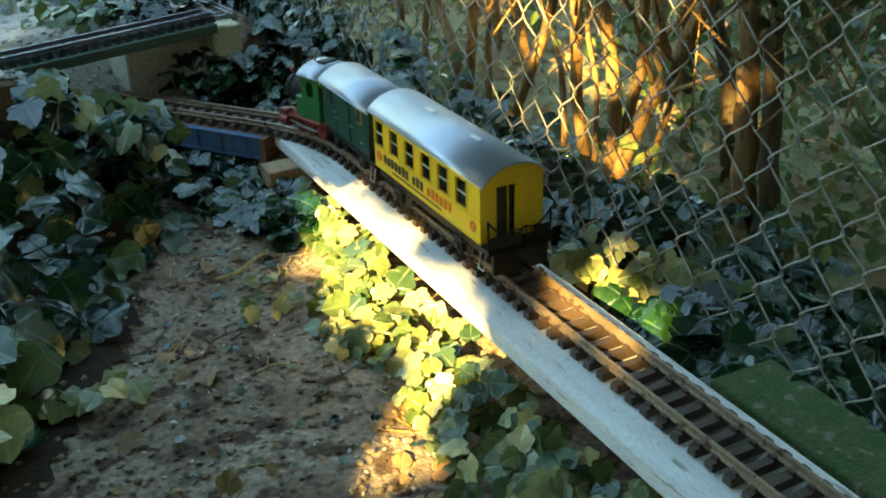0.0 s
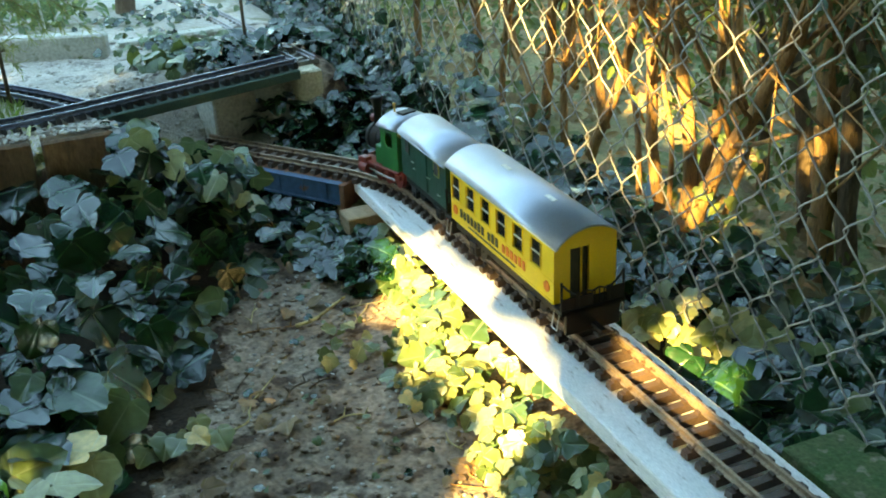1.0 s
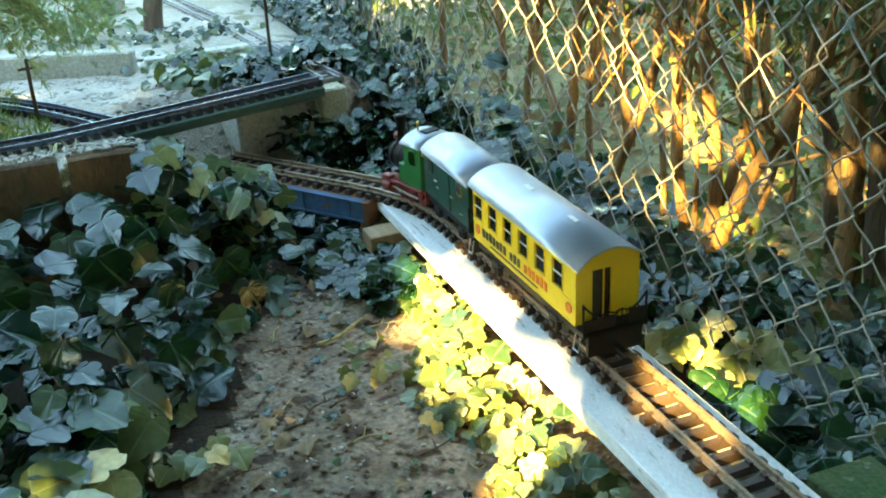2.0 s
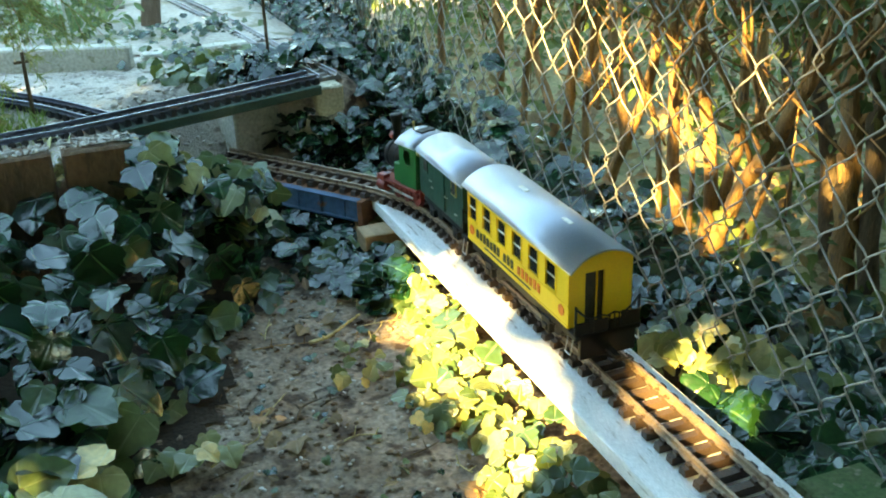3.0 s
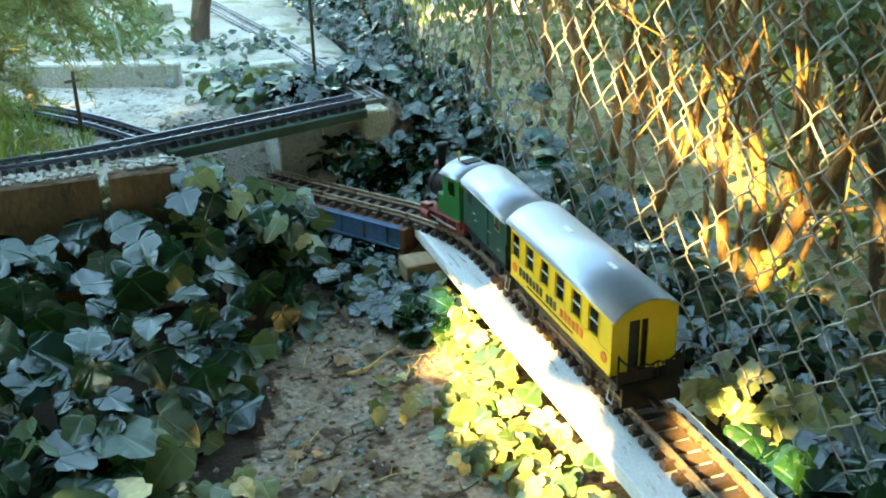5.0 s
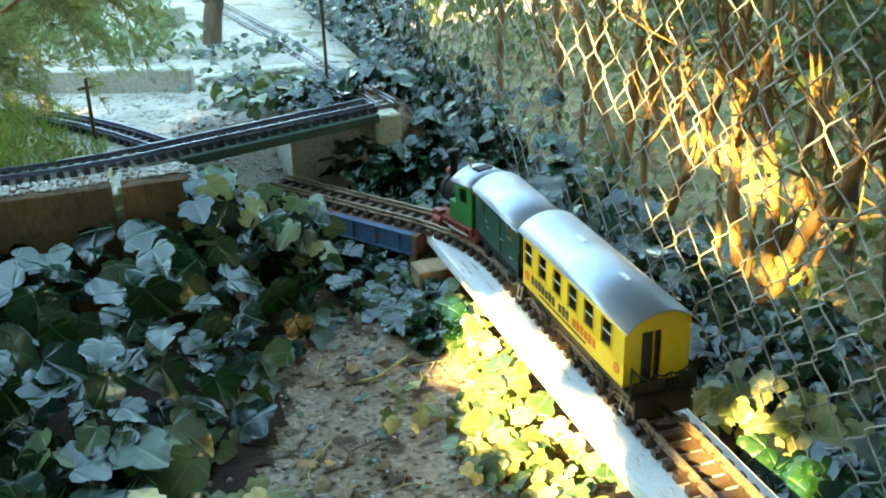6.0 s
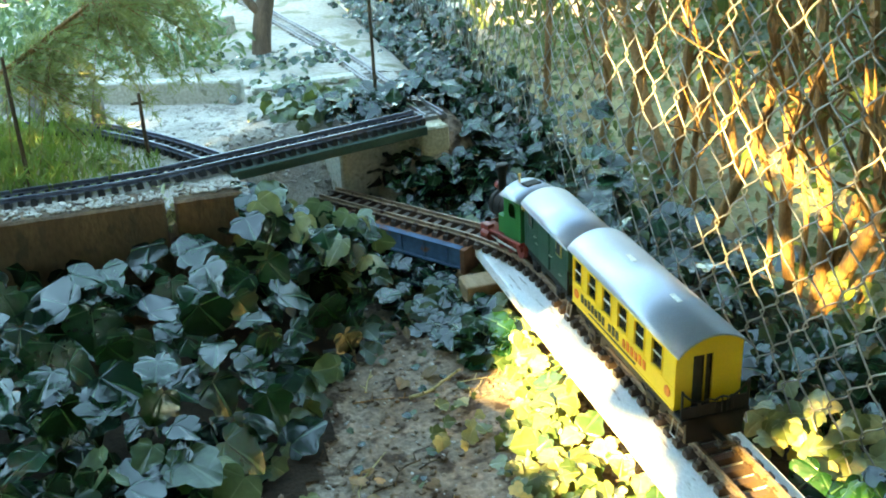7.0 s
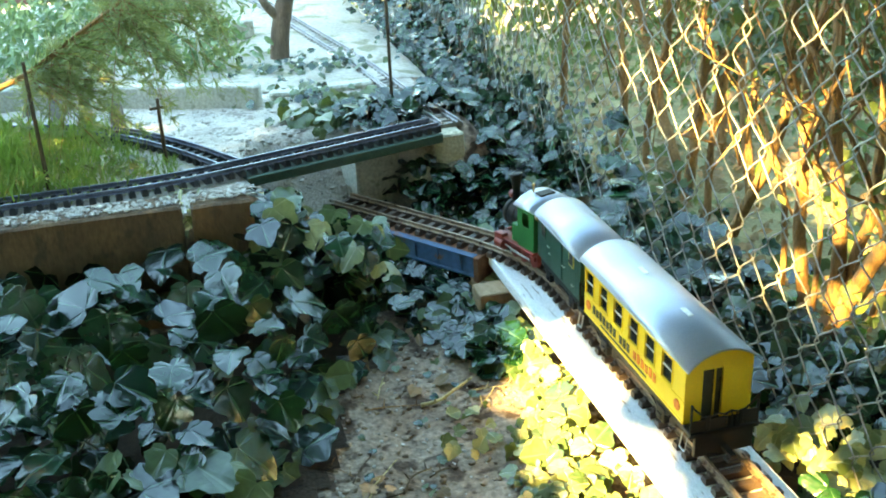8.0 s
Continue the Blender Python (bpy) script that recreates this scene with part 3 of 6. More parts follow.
# yellow coach: half width, floor and eaves, ends, windows
CW, CF, CE, CL = 0.0435, 0.044, 0.123, 0.147
WIN_W, WIN_Z0, WIN_Z1 = 0.028, 0.0765, 0.1145
WIN_Y = [CL - 0.0185 - 0.0463 * k for k in range(6)]
coach = thing("toy_passenger_coach", "yellow toy railway coach with arched grey roof and printed lettering", "toy train", at=pose(TRACK_X - 0.005, 0.09, 0) @ Matrix.Diagonal((1, 1.02, 1, 1)))
for s in (-1, 1):
    x0, x1 = sorted((s * CW, s * (CW - 0.003)))
    bm = bmesh.new()
    box(bm, x0, -CL, CF, x1, CL, WIN_Z0)
    box(bm, x0, -CL, WIN_Z1, x1, CL, CE + 0.002)
    edges = [-CL] + sorted(v for w in WIN_Y for v in (w - WIN_W / 2, w + WIN_W / 2)) + [CL]
    for a, b in zip(edges[::2], edges[1::2]):
        box(bm, x0, a, WIN_Z0, x1, b, WIN_Z1)
    # moulded strips under and over the windows
    o0, o1 = sorted((s * CW, s * (CW + 0.0008)))
    box(bm, o0, -CL, CF, o1, CL, CF + 0.003)
    box(bm, o0, -CL, 0.0725, o1, CL, 0.0738)
    side = part("side_wall", bm, YELLOW, coach)
    for w in WIN_Y:
        fr = bmesh.new()
        f0, f1 = sorted((s * (CW - 0.0035), s * (CW + 0.0012)))
        t = 0.0011
        box(fr, f0, w - WIN_W / 2, WIN_Z0, f1, w - WIN_W / 2 + t, WIN_Z1)
        box(fr, f0, w + WIN_W / 2 - t, WIN_Z0, f1, w + WIN_W / 2, WIN_Z1)
        box(fr, f0, w - WIN_W / 2, WIN_Z0, f1, w + WIN_W / 2, WIN_Z0 + t)
        box(fr, f0, w - WIN_W / 2, WIN_Z1 - t, f1, w + WIN_W / 2, WIN_Z1)
        win = part("window", fr, YELLOW, coach)
        part("pane", box(bmesh.new(), s * (CW - 0.0022) - 0.0004, w - WIN_W / 2 + 0.001, WIN_Z0 + 0.001, s * (CW - 0.0022) + 0.0004, w + WIN_W / 2 - 0.001, WIN_Z1 - 0.001), GLASS, win)
        part("window_bar", box(bmesh.new(), s * (CW - 0.0012) - 0.0006, w - WIN_W / 2 + t, 0.0945, s * (CW - 0.0012) + 0.0006, w + WIN_W / 2 - t, 0.0962), WINDOW_BAR, win, "pale bar across the pane")
    # lettering is shown as bars of its size and colour
    if s < 0:
        px = -CW - 0.0011
        y = 0.118
        for word, ink in ((7, BLACK_INK), (3, BLACK_INK), (6, ORANGE_INK)):
            for k in range(word):
                hgt = 0.011 + 0.001 * ((k * 5 + word) % 3)
                part("print", box(bmesh.new(), px, y - 0.0088, 0.0575, px + 0.0012, y - 0.002, 0.0575 + hgt), ink, side, "printed letter bar")
                y -= 0.0112
            y -= 0.0085
        part("print", box(bmesh.new(), px, -0.05, 0.0505, px + 0.0012, 0.09, 0.0522), BLACK_INK, side, "thin line of small print")
        for yy in (0.132, -0.131):
            part("emblem", cyl(bmesh.new(), (px + 0.0012, yy, 0.062), (px, yy, 0.062), 0.0072, n=14), ORANGE_INK, side, "round orange emblem")
for s in (-1, 1):
    y0, y1 = sorted((s * (CL - 0.003), s * (CL + 0.0004)))
    end = part("end_wall", gable(CW - 0.0005, CF, CE, 0.0185, y0, y1, (-0.021, 0.005, 0.113)), YELLOW, coach)
    part("door", box(bmesh.new(), -0.02, s * (CL - 0.0065) - 0.001, CF + 0.001, 0.004, s * (CL - 0.0065) + 0.001, 0.1128), INSIDE, end, "dark end door")
    part("door_frame", box(bmesh.new(), -0.004, s * (CL - 0.004) - 0.0012, CF + 0.001, -0.0025, s * (CL - 0.004) + 0.0012, 0.1126), YELLOW, end, "thin yellow door stile")
    # open platform with railing
    pl = part("platform", box(bmesh.new(), -0.045, min(s * (CL + 0.0006), s * (CL + 0.021)), CF - 0.008, 0.045, max(s * (CL + 0.0006), s * (CL + 0.021)), CF - 0.001, 0.001), BLACK, coach, "black end platform")
    yr = s * (CL + 0.018)
    part("buffer_beam", box(bmesh.new(), -0.038, yr - 0.003, 0.009, 0.038, yr + 0.003, CF - 0.001, 0.001), BLACK, pl)
    for x in (-0.043, 0.043):
        d = -1 if x > 0 else 1
        part("post", cyl(bmesh.new(), (x, yr, CF - 0.001), (x, yr, 0.081), 0.0016, n=8), BLACK, pl)
        part("handrail", tube(bmesh.new(), [(x + d * 0.024 * k / 6, yr, 0.079 - 0.018 * math.sin(k / 6 * math.pi / 2)) for k in range(7)], 0.0014, 6), BLACK, pl)
        part("panel", box(bmesh.new(), min(x + d * 0.019, x + d * 0.024), yr - 0.0016, CF - 0.001, max(x + d * 0.019, x + d * 0.024), yr + 0.0016, 0.063, 0.0005), BLACK, pl)
        part("step", tube(bmesh.new(), [(x * 1.02, yr - s * 0.016, 0.036), (x * 1.1, yr - s * 0.016, 0.016), (x * 1.1, yr - s * 0.004, 0.016), (x * 1.02, yr - s * 0.004, 0.036)], 0.0012, 6), STEEL, pl, "bent wire step")
    part("gate", box(bmesh.new(), -0.043, yr - 0.001, CF - 0.002, 0.001, yr + 0.001, 0.0585, 0.0004), BLACK, pl, "solid black gate panel")
    part("gate", box(bmesh.new(), 0.024, yr - 0.001, CF - 0.002, 0.043, yr + 0.001, 0.0615, 0.0004), BLACK, pl, "solid black gate panel")
    for k in range(4):
        x = 0.003 + 0.0065 * k
        part("baluster", cyl(bmesh.new(), (x, yr, CF - 0.001), (x, yr, 0.062), 0.0009, n=6), BLACK, pl)
    part("gate_rail", tube(bmesh.new(), [(-0.019, yr, 0.0605), (-0.009, yr, 0.064), (0.0, yr, 0.0605), (0.009, yr, 0.064), (0.019, yr, 0.0605)], 0.0012, 6), BLACK, pl)
    coupling(coach, s * (CL + 0.022), s)
arched_roof(-0.1585, 0.1585, 0.0475, 0.1215, 0.0225, 0.0022, GREY_ROOF, coach)
# vents in a pale colour that paints the two short glints along the ridge
for y in (-0.065, 0.055):
    part("roof_vent", box(bmesh.new(), -0.004, y - 0.011, 0.1425, 0.003, y + 0.011, 0.1452, 0.0007), WINDOW_BAR, coach, "small roof vent, pale for a glint on the ridge")
part("floor", box(bmesh.new(), -CW + 0.0035, -CL + 0.004, CF, CW - 0.0035, CL - 0.004, CF + 0.002), INSIDE, coach)
for k in range(5):
    for s in (-1, 1):
        y = 0.09 - 0.045 * k
        bm = box(bmesh.new(), s * 0.028 - 0.013, y - 0.009, CF + 0.002, s * 0.028 + 0.013, y + 0.009, 0.06, 0.001)
        box(bm, s * 0.028 - 0.013, y - 0.0015, 0.06, s * 0.028 + 0.013, y + 0.0015, 0.082, 0.0008)
        part("seat", bm, INSIDE, coach)
running_gear(coach, (-0.085, 0.085), 0.285, 0.037)

# dark green luggage van
VW, VL = 0.0425, 0.105
vp, va = lower_path(0.366)
van = thing("toy_luggage_van", "dark green toy luggage van with arched grey roof", "toy train", at=pose(vp.x, vp.y, 0, 0, 0, math.degrees(va)) @ Matrix.Diagonal((0.93, 0.84, 0.9, 1)))
for s in (-1, 1):
    bm = box(bmesh.new(), min(s * VW, s * (VW - 0.003)), -VL, 0.042, max(s * VW, s * (VW - 0.003)), VL, 0.126)
    sw = part("side_wall", bm, GREEN, van)
    for k in range(19):
        y = -VL + 0.004 + k * (2 * VL - 0.008) / 18
        part("plank", box(bmesh.new(), min(s * VW, s * (VW + 0.0005)), y - 0.0052, 0.043, max(s * VW, s * (VW + 0.0005)), y + 0.0052, 0.1245), GREEN, sw)
    part("sliding_door", box(bmesh.new(), min(s * VW, s * (VW + 0.0028)), -0.022, 0.046, max(s * VW, s * (VW + 0.0028)), 0.03, 0.119, 0.0008), GREEN, van, "dark green sliding door")
    part("door_rail", box(bmesh.new(), min(s * VW, s * (VW + 0.0036)), -0.085, 0.119, max(s * VW, s * (VW + 0.0036)), 0.04, 0.1215, 0.0004), BLACK, van)
    for y in (-0.066, 0.072):
        fr = bmesh.new()
        f0, f1 = sorted((s * (VW + 0.0002), s * (VW + 0.0022)))
        for a, b, c, d in ((y - 0.011, 0.09, y - 0.0085, 0.116), (y + 0.0085, 0.09, y + 0.011, 0.116), (y - 0.011, 0.09, y + 0.011, 0.0925), (y - 0.011, 0.1135, y + 0.011, 0.116)):
            box(fr, f0, a, b, f1, c, d)
        w = part("window", fr, GREEN if y > 0 else BRASS, van, "" if y > 0 else "brass-yellow window frame")
        part("pane", box(bmesh.new(), f0 - 0.0001, y - 0.0086, 0.0924, f0 + 0.0008, y + 0.0086, 0.1136), INSIDE, w, "dark pane")
    for y, z in ((0.045, 0.082), (-0.03, 0.076), (0.036, 0.072), (-0.075, 0.06)):
        part("grab_handle", tube(bmesh.new(), [(s * (VW + 0.001), y - 0.005, z), (s * (VW + 0.0035), y - 0.004, z), (s * (VW + 0.0035), y + 0.004, z), (s * (VW + 0.001), y + 0.005, z)], 0.0009, 5), STEEL, van, "bright wire handle")
    lamp = part("lamp", cyl(bmesh.new(), (s * 0.04, VL, 0.112), (s * 0.04, VL + 0.009, 0.112), 0.0065, n=12), BRASS, van, "brass end lamp")
    part("lens", cyl(bmesh.new(), (s * 0.04, VL + 0.009, 0.112), (s * 0.04, VL + 0.0105, 0.112), 0.005, n=12), CREAM, lamp)
for s in (-1, 1):
    y0, y1 = sorted((s * (VL - 0.003), s * VL))
    part("end_wall", gable(VW - 0.003, 0.042, 0.122, 0.019, y0, y1), GREEN, van)
    coupling(van, s * VL, s)
    part("buffer_beam", box(bmesh.new(), -0.045, s * (VL + 0.002) - 0.002, 0.026, 0.045, s * (VL + 0.002) + 0.002, 0.042, 0.0008), RED, van, "red buffer beam")
arched_roof(-VL - 0.007, VL + 0.007, 0.0475, 0.1215, 0.0225, 0.0022, GREY_ROOF, van)
for s in (-1, 1):
    part("gutter", box(bmesh.new(), s * 0.0462 - 0.0016, -VL - 0.0055, 0.1175, s * 0.0462 + 0.0016, VL + 0.0055, 0.1195, 0.0006), GREY_ROOF, van)
running_gear(van, (-0.058, 0.058), 0.2, 0.037)

# green and black steam locomotive
lp, la = lower_path(0.522)
loco = thing("toy_steam_locomotive", "green and black toy steam locomotive with red frame", "toy train", at=pose(lp.x, lp.y, 0, 0, 0, math.degrees(la)) @ Matrix.Diagonal((0.9, 0.88, 0.88, 1)))
for s in (-1, 1):
    x0, x1 = sorted((s * 0.044, s * 0.0415))
    bm = bmesh.new()
    # cab side with an arched opening
    box(bm, x0, -0.07, 0.04, x1, 0.0, 0.083)
    box(bm, x0, -0.07, 0.083, x1, -0.049, 0.123)
    box(bm, x0, -0.021, 0.083, x1, 0.0, 0.123)
    box(bm, x0, -0.049, 0.112, x1, -0.021, 0.123)
    cs = part("cab_side", bm, BRIGHT_GREEN, loco, "bright green cab side")
    rim = [(s * 0.0445, -0.035 + 0.0145 * math.cos(a), 0.0975 + 0.0155 * math.sin(a)) for a in [math.pi * 2 * k / 20 for k in range(21)]]
    part("window_rim", tube(bmesh.new(), rim, 0.001, 6), BRIGHT_GREEN, cs)
    part("buffer_step", box(bmesh.new(), s * 0.04 - 0.004, -0.07, 0.022, s * 0.04 + 0.004, -0.05, 0.03, 0.0006), RED, loco)
    part("side_tank", box(bmesh.new(), s * 0.034 - 0.0085, 0.001, 0.041, s * 0.034 + 0.0085, 0.03, 0.078, 0.002), BRIGHT_GREEN, loco)
    part("running_board", box(bmesh.new(), min(s * 0.018, s * 0.048), -0.072, 0.034, max(s * 0.018, s * 0.048), 0.1, 0.0395, 0.0008), RED, loco, "red running board")
    cy = part("cylinder", cyl(bmesh.new(), (s * 0.043, 0.06, 0.024), (s * 0.043, 0.092, 0.024), 0.011, n=16), RED, loco, "red steam cylinder")
    part("cylinder_cap", cyl(bmesh.new(), (s * 0.043, 0.092, 0.024), (s * 0.043, 0.0945, 0.024), 0.0085, n=14), STEEL, cy)
    part("coupling_rod", box(bmesh.new(), s * 0.041 - 0.0012, -0.045, 0.0165, s * 0.041 + 0.0012, 0.04, 0.0205, 0.0004), STEEL, loco, "bright coupling rod")
    part("piston_rod", cyl(bmesh.new(), (s * 0.043, 0.0, 0.021), (s * 0.043, 0.06, 0.024), 0.0016, n=8), STEEL, loco)
    for y in (-0.045, 0.0, 0.04):
        wheel(loco, s * 0.0225 + s * 0.006, y, 0.018, RED, "red driving wheel")
    part("cylinder_valve", box(bmesh.new(), s * 0.043 - 0.007, 0.062, 0.0345, s * 0.043 + 0.007, 0.09, 0.046, 0.001), RED, loco)
    part("lamp", cyl(bmesh.new(), (s * 0.03, 0.1, 0.045), (s * 0.03, 0.108, 0.045), 0.006, n=12), BLACK, loco)
# driver figure in the cab, kept to a plain shape
part("cab_fitting", tube(bmesh.new(), [(-0.024, -0.03, z) for z in (0.06, 0.085, 0.1, 0.108)], [0.009, 0.0085, 0.006, 0.004], 10), CREAM, loco, "plain pale driver figure inside the cab", True)
part("cab_back", gable(0.041, 0.04, 0.122, 0.018, -0.0705, -0.068), BRIGHT_GREEN, loco)
part("cab_front", gable(0.041, 0.04, 0.122, 0.018, -0.0028, -0.0004), BRIGHT_GREEN, loco)
cab_roof = arched_roof(-0.078, 0.008, 0.0495, 0.1215, 0.019, 0.002, GREY_ROOF, loco, "pale grey cab roof")
part("hatch", box(bmesh.new(), -0.016, -0.05, 0.1395, 0.016, -0.022, 0.1432, 0.001), BLACK, cab_roof, "black roof hatch")
wh = part("whistle", cyl(bmesh.new(), (-0.012, -0.008, 0.14), (-0.012, -0.008, 0.153), 0.0022, n=10), BRASS, loco, "brass whistle")
part("whistle_cap", cyl(bmesh.new(), (-0.012, -0.008, 0.153), (-0.012, -0.008, 0.157), 0.0038, 0.0024, n=10), BRASS, wh)
boiler = part("boiler", cyl(bmesh.new(), (0, 0.0, 0.074), (0, 0.085, 0.074), 0.0275, n=24), BLACK, loco, "black boiler", True)
for y in (0.012, 0.035, 0.058):
    bm = bmesh.new()
    cyl(bm, (0, y - 0.001, 0.074), (0, y + 0.001, 0.074), 0.0282, n=24)
    part("boiler_band", bm, BRASS if y == 0.012 else BLACK, boiler)
part("smokebox", cyl(bmesh.new(), (0, 0.0855, 0.074), (0, 0.104, 0.074), 0.0285, 0.027, n=24), BLACK, loco, "black smokebox", True)
part("smokebox_door", cyl(bmesh.new(), (0, 0.104, 0.074), (0, 0.108, 0.074), 0.022, 0.012, n=20), BLACK, loco)
stack = bmesh.new()
prof = [(0.009, 0.098), (0.0078, 0.108), (0.0085, 0.125), (0.0105, 0.14), (0.0135, 0.148), (0.013, 0.152), (0.009, 0.153)]
tube(stack, [(0, 0.092, z) for _, z in prof], [r for r, _ in prof], 16)
part("chimney", stack, BLACK, loco, "tall flared black chimney", True)
part("steam_dome", tube(bmesh.new(), [(0, 0.045, z) for z in (0.096, 0.106, 0.113, 0.117)], [0.012, 0.012, 0.0095, 0.003], 16), BRASS, loco, "brass dome", True)
part("sand_dome", tube(bmesh.new(), [(0, 0.068, z) for z in (0.096, 0.104, 0.109, 0.112)], [0.009, 0.009, 0.007, 0.003], 16), BLACK, loco, "", True)
part("headlamp", cyl(bmesh.new(), (0, 0.1, 0.107), (0, 0.113, 0.107), 0.008, n=14), RED, loco, "red-brown headlamp")
part("frame", box(bmesh.new(), -0.017, -0.075, 0.022, 0.017, 0.106, 0.034, 0.001), BLACK, loco)
part("buffer_beam", box(bmesh.new(), -0.046, 0.1005, 0.022, 0.046, 0.1055, 0.041, 0.001), RED, loco, "red front buffer beam")
coupling(loco, 0.106, 1)
coupling(loco, -0.075, -1)
for ob in loco.children_recursive:
    ob.data.transform(Matrix.Diagonal((1, 0.72, 1, 1)))  # a short-coupled, stubby engine


# ---- ivy and other plants ----
IVY_OUTLINE = [(0.0, 0.0), (0.09, -0.1), (0.26, -0.14), (0.42, -0.03), (0.44, 0.1), (0.53, 0.28), (0.5, 0.42), (0.35, 0.53), (0.28, 0.68), (0.13, 0.84), (0.0, 0.93)]
SHRUB_OUTLINE = [(0.0, 0.0), (0.12, 0.12), (0.2, 0.35), (0.19, 0.6), (0.1, 0.82), (0.0, 1.0)]
BLADE_OUTLINE = [(0.0, 0.0), (0.02, 0.0), (0.024, 0.3), (0.018, 0.7), (0.0, 1.0)]


def leaf_shape(outline, seed, cup=0.26, fold=0.24):
    """Vertices and faces of one leaf: base at the origin, tip at +y, facing +z."""
    r = random.Random(seed)
    jit = lambda x, y: (x * r.uniform(0.88, 1.12), y + r.uniform(-0.03, 0.03) * (0 < y < 1))
    right = [jit(x, y) for x, y in outline]
    left = [jit(x, y) for x, y in outline[1:-1]]
    curl, tw = r.uniform(0.6, 1.5) * cup, r.uniform(-0.12, 0.12)

    def z(x, y):
        return abs(x) * fold - curl * (y - 0.4) ** 2 - 0.35 * cup * (abs(x) * 2) ** 2 + tw * x * y + 0.035 * math.sin(9 * x + seed) * math.sin(7 * y)
    ring = [(x, y, z(x, y)) for x, y in right] + [(-x, y, z(x, y)) for x, y in reversed(left)]
    spine = [(0, 0.22, z(0, 0.22) - 0.02), (0, 0.55, z(0, 0.55) - 0.02)]
    k = len(ring)
    verts = ring + spine
    tip = len(outline) - 1
    half = tip // 2
    faces = []
    for i in range(k):
        j = (i + 1) % k
        near = k if min(i if i <= tip else k - i, (j if j <= tip else k - j)) < half else k + 1
        faces.append((near, i, j))
    faces += [(k, half, k + 1), (k, k + 1, k - half)]
    return verts, faces


def shape_mesh(name, shape, mat):
    verts, faces = shape
    me = bpy.data.meshes.new(name)
    me.from_pydata(verts, [], faces)
    me.materials.append(mat)
    me.polygons.foreach_set("use_smooth", [True] * len(me.polygons))
    uv = me.uv_layers.new(name="leaf")
    for loop in me.loops:
        uv.data[loop.index].uv = verts[loop.vertex_index][:2]
    return me


IVY_SHAPES = [leaf_shape(IVY_OUTLINE, s) for s in range(7)]
SHRUB_SHAPES = [leaf_shape(SHRUB_OUTLINE, s + 20, 0.15, 0.2) for s in range(4)]
BLADE_SHAPES = [leaf_shape(BLADE_OUTLINE, s + 40, 0.5, 0.3) for s in range(4)]
IVY_MESHES = [shape_mesh("leaf", s, IVY) for s in IVY_SHAPES]
MID_MESHES = [shape_mesh("leaf", s, IVY_MID) for s in IVY_SHAPES]
SUN_PALE_MESHES = [shape_mesh("leaf", s, IVY_SUN_PALE) for s in IVY_SHAPES]


def leaf_pose(p, normal, size, r, spread=0.5, down=0.6):
    """A leaf at p whose face looks along normal, roughly, and whose tip hangs."""
    n = (Vector(normal).normalized() + Vector((r.uniform(-1, 1), r.uniform(-1, 1), r.uniform(-1, 1))) * spread).normalized()
    tip = Vector((r.uniform(-1, 1), r.uniform(-1, 1), r.uniform(-1, 0.3) - down))
    tip = (tip - n * tip.dot(n)).normalized()
    x = tip.cross(n)
    m = Matrix((x, tip, n)).transposed().to_4x4()
    return Matrix.Translation(p) @ m @ Matrix.Scale(size, 4)


def joined_leaves(name, shapes, poses, mat, parent=None, label="", category=""):
    """Many leaves in one mesh."""
    verts, faces, uvs = [], [], []
    base = 0
    rr = random.Random(len(poses))
    coords = [np.array(s[0]) for s in shapes]
    for m in poses:
        k = rr.randrange(len(shapes))
        mm = np.array(m)
        v = coords[k] @ mm[:3, :3].T + mm[:3, 3]
        verts.append(v)
        faces += [(a + base, b + base, c + base) for a, b, c in shapes[k][1]]
        uvs.append(coords[k][:, :2])
        base += len(v)
    me = bpy.data.meshes.new(name)
    me.from_pydata(np.concatenate(verts).tolist(), [], faces)
    me.materials.append(mat)
    me.polygons.foreach_set("use_smooth", [True] * len(me.polygons))
    uv = me.uv_layers.new(name="leaf")
    allv = np.concatenate(uvs)
    idx = np.empty(len(me.loops), dtype=np.int32)
    me.loops.foreach_get("vertex_index", idx)
    uv.data.foreach_set("uv", allv[idx].astype(np.float32).ravel())
    ob = new(name, me)
    ob.parent = parent
    return tagged(ob, label, category, kind="stuff")


def ivy_plant(label, near, rest, meshes, mat, group=""):
    """An ivy growth: up to 300 leaves of their own, the rest joined."""
    t = thing("ivy", label, "ivy", group)
    r = random.Random(len(near))
    for m in near[:300]:
        ob = new("leaf", r.choice(meshes))
        ob.parent = t
        ob.matrix_world = m
    extra = near[300:] + rest
    if extra:
        joined_leaves("leaf_mass", IVY_SHAPES, extra, mat, t)
    return t



def climb(near, rest, m, own):
    (near if own and len(near) < 300 else rest).append(m)


r1 = random.Random(11)
# the bank below the retaining wall
near, rest = [], []
placed = []
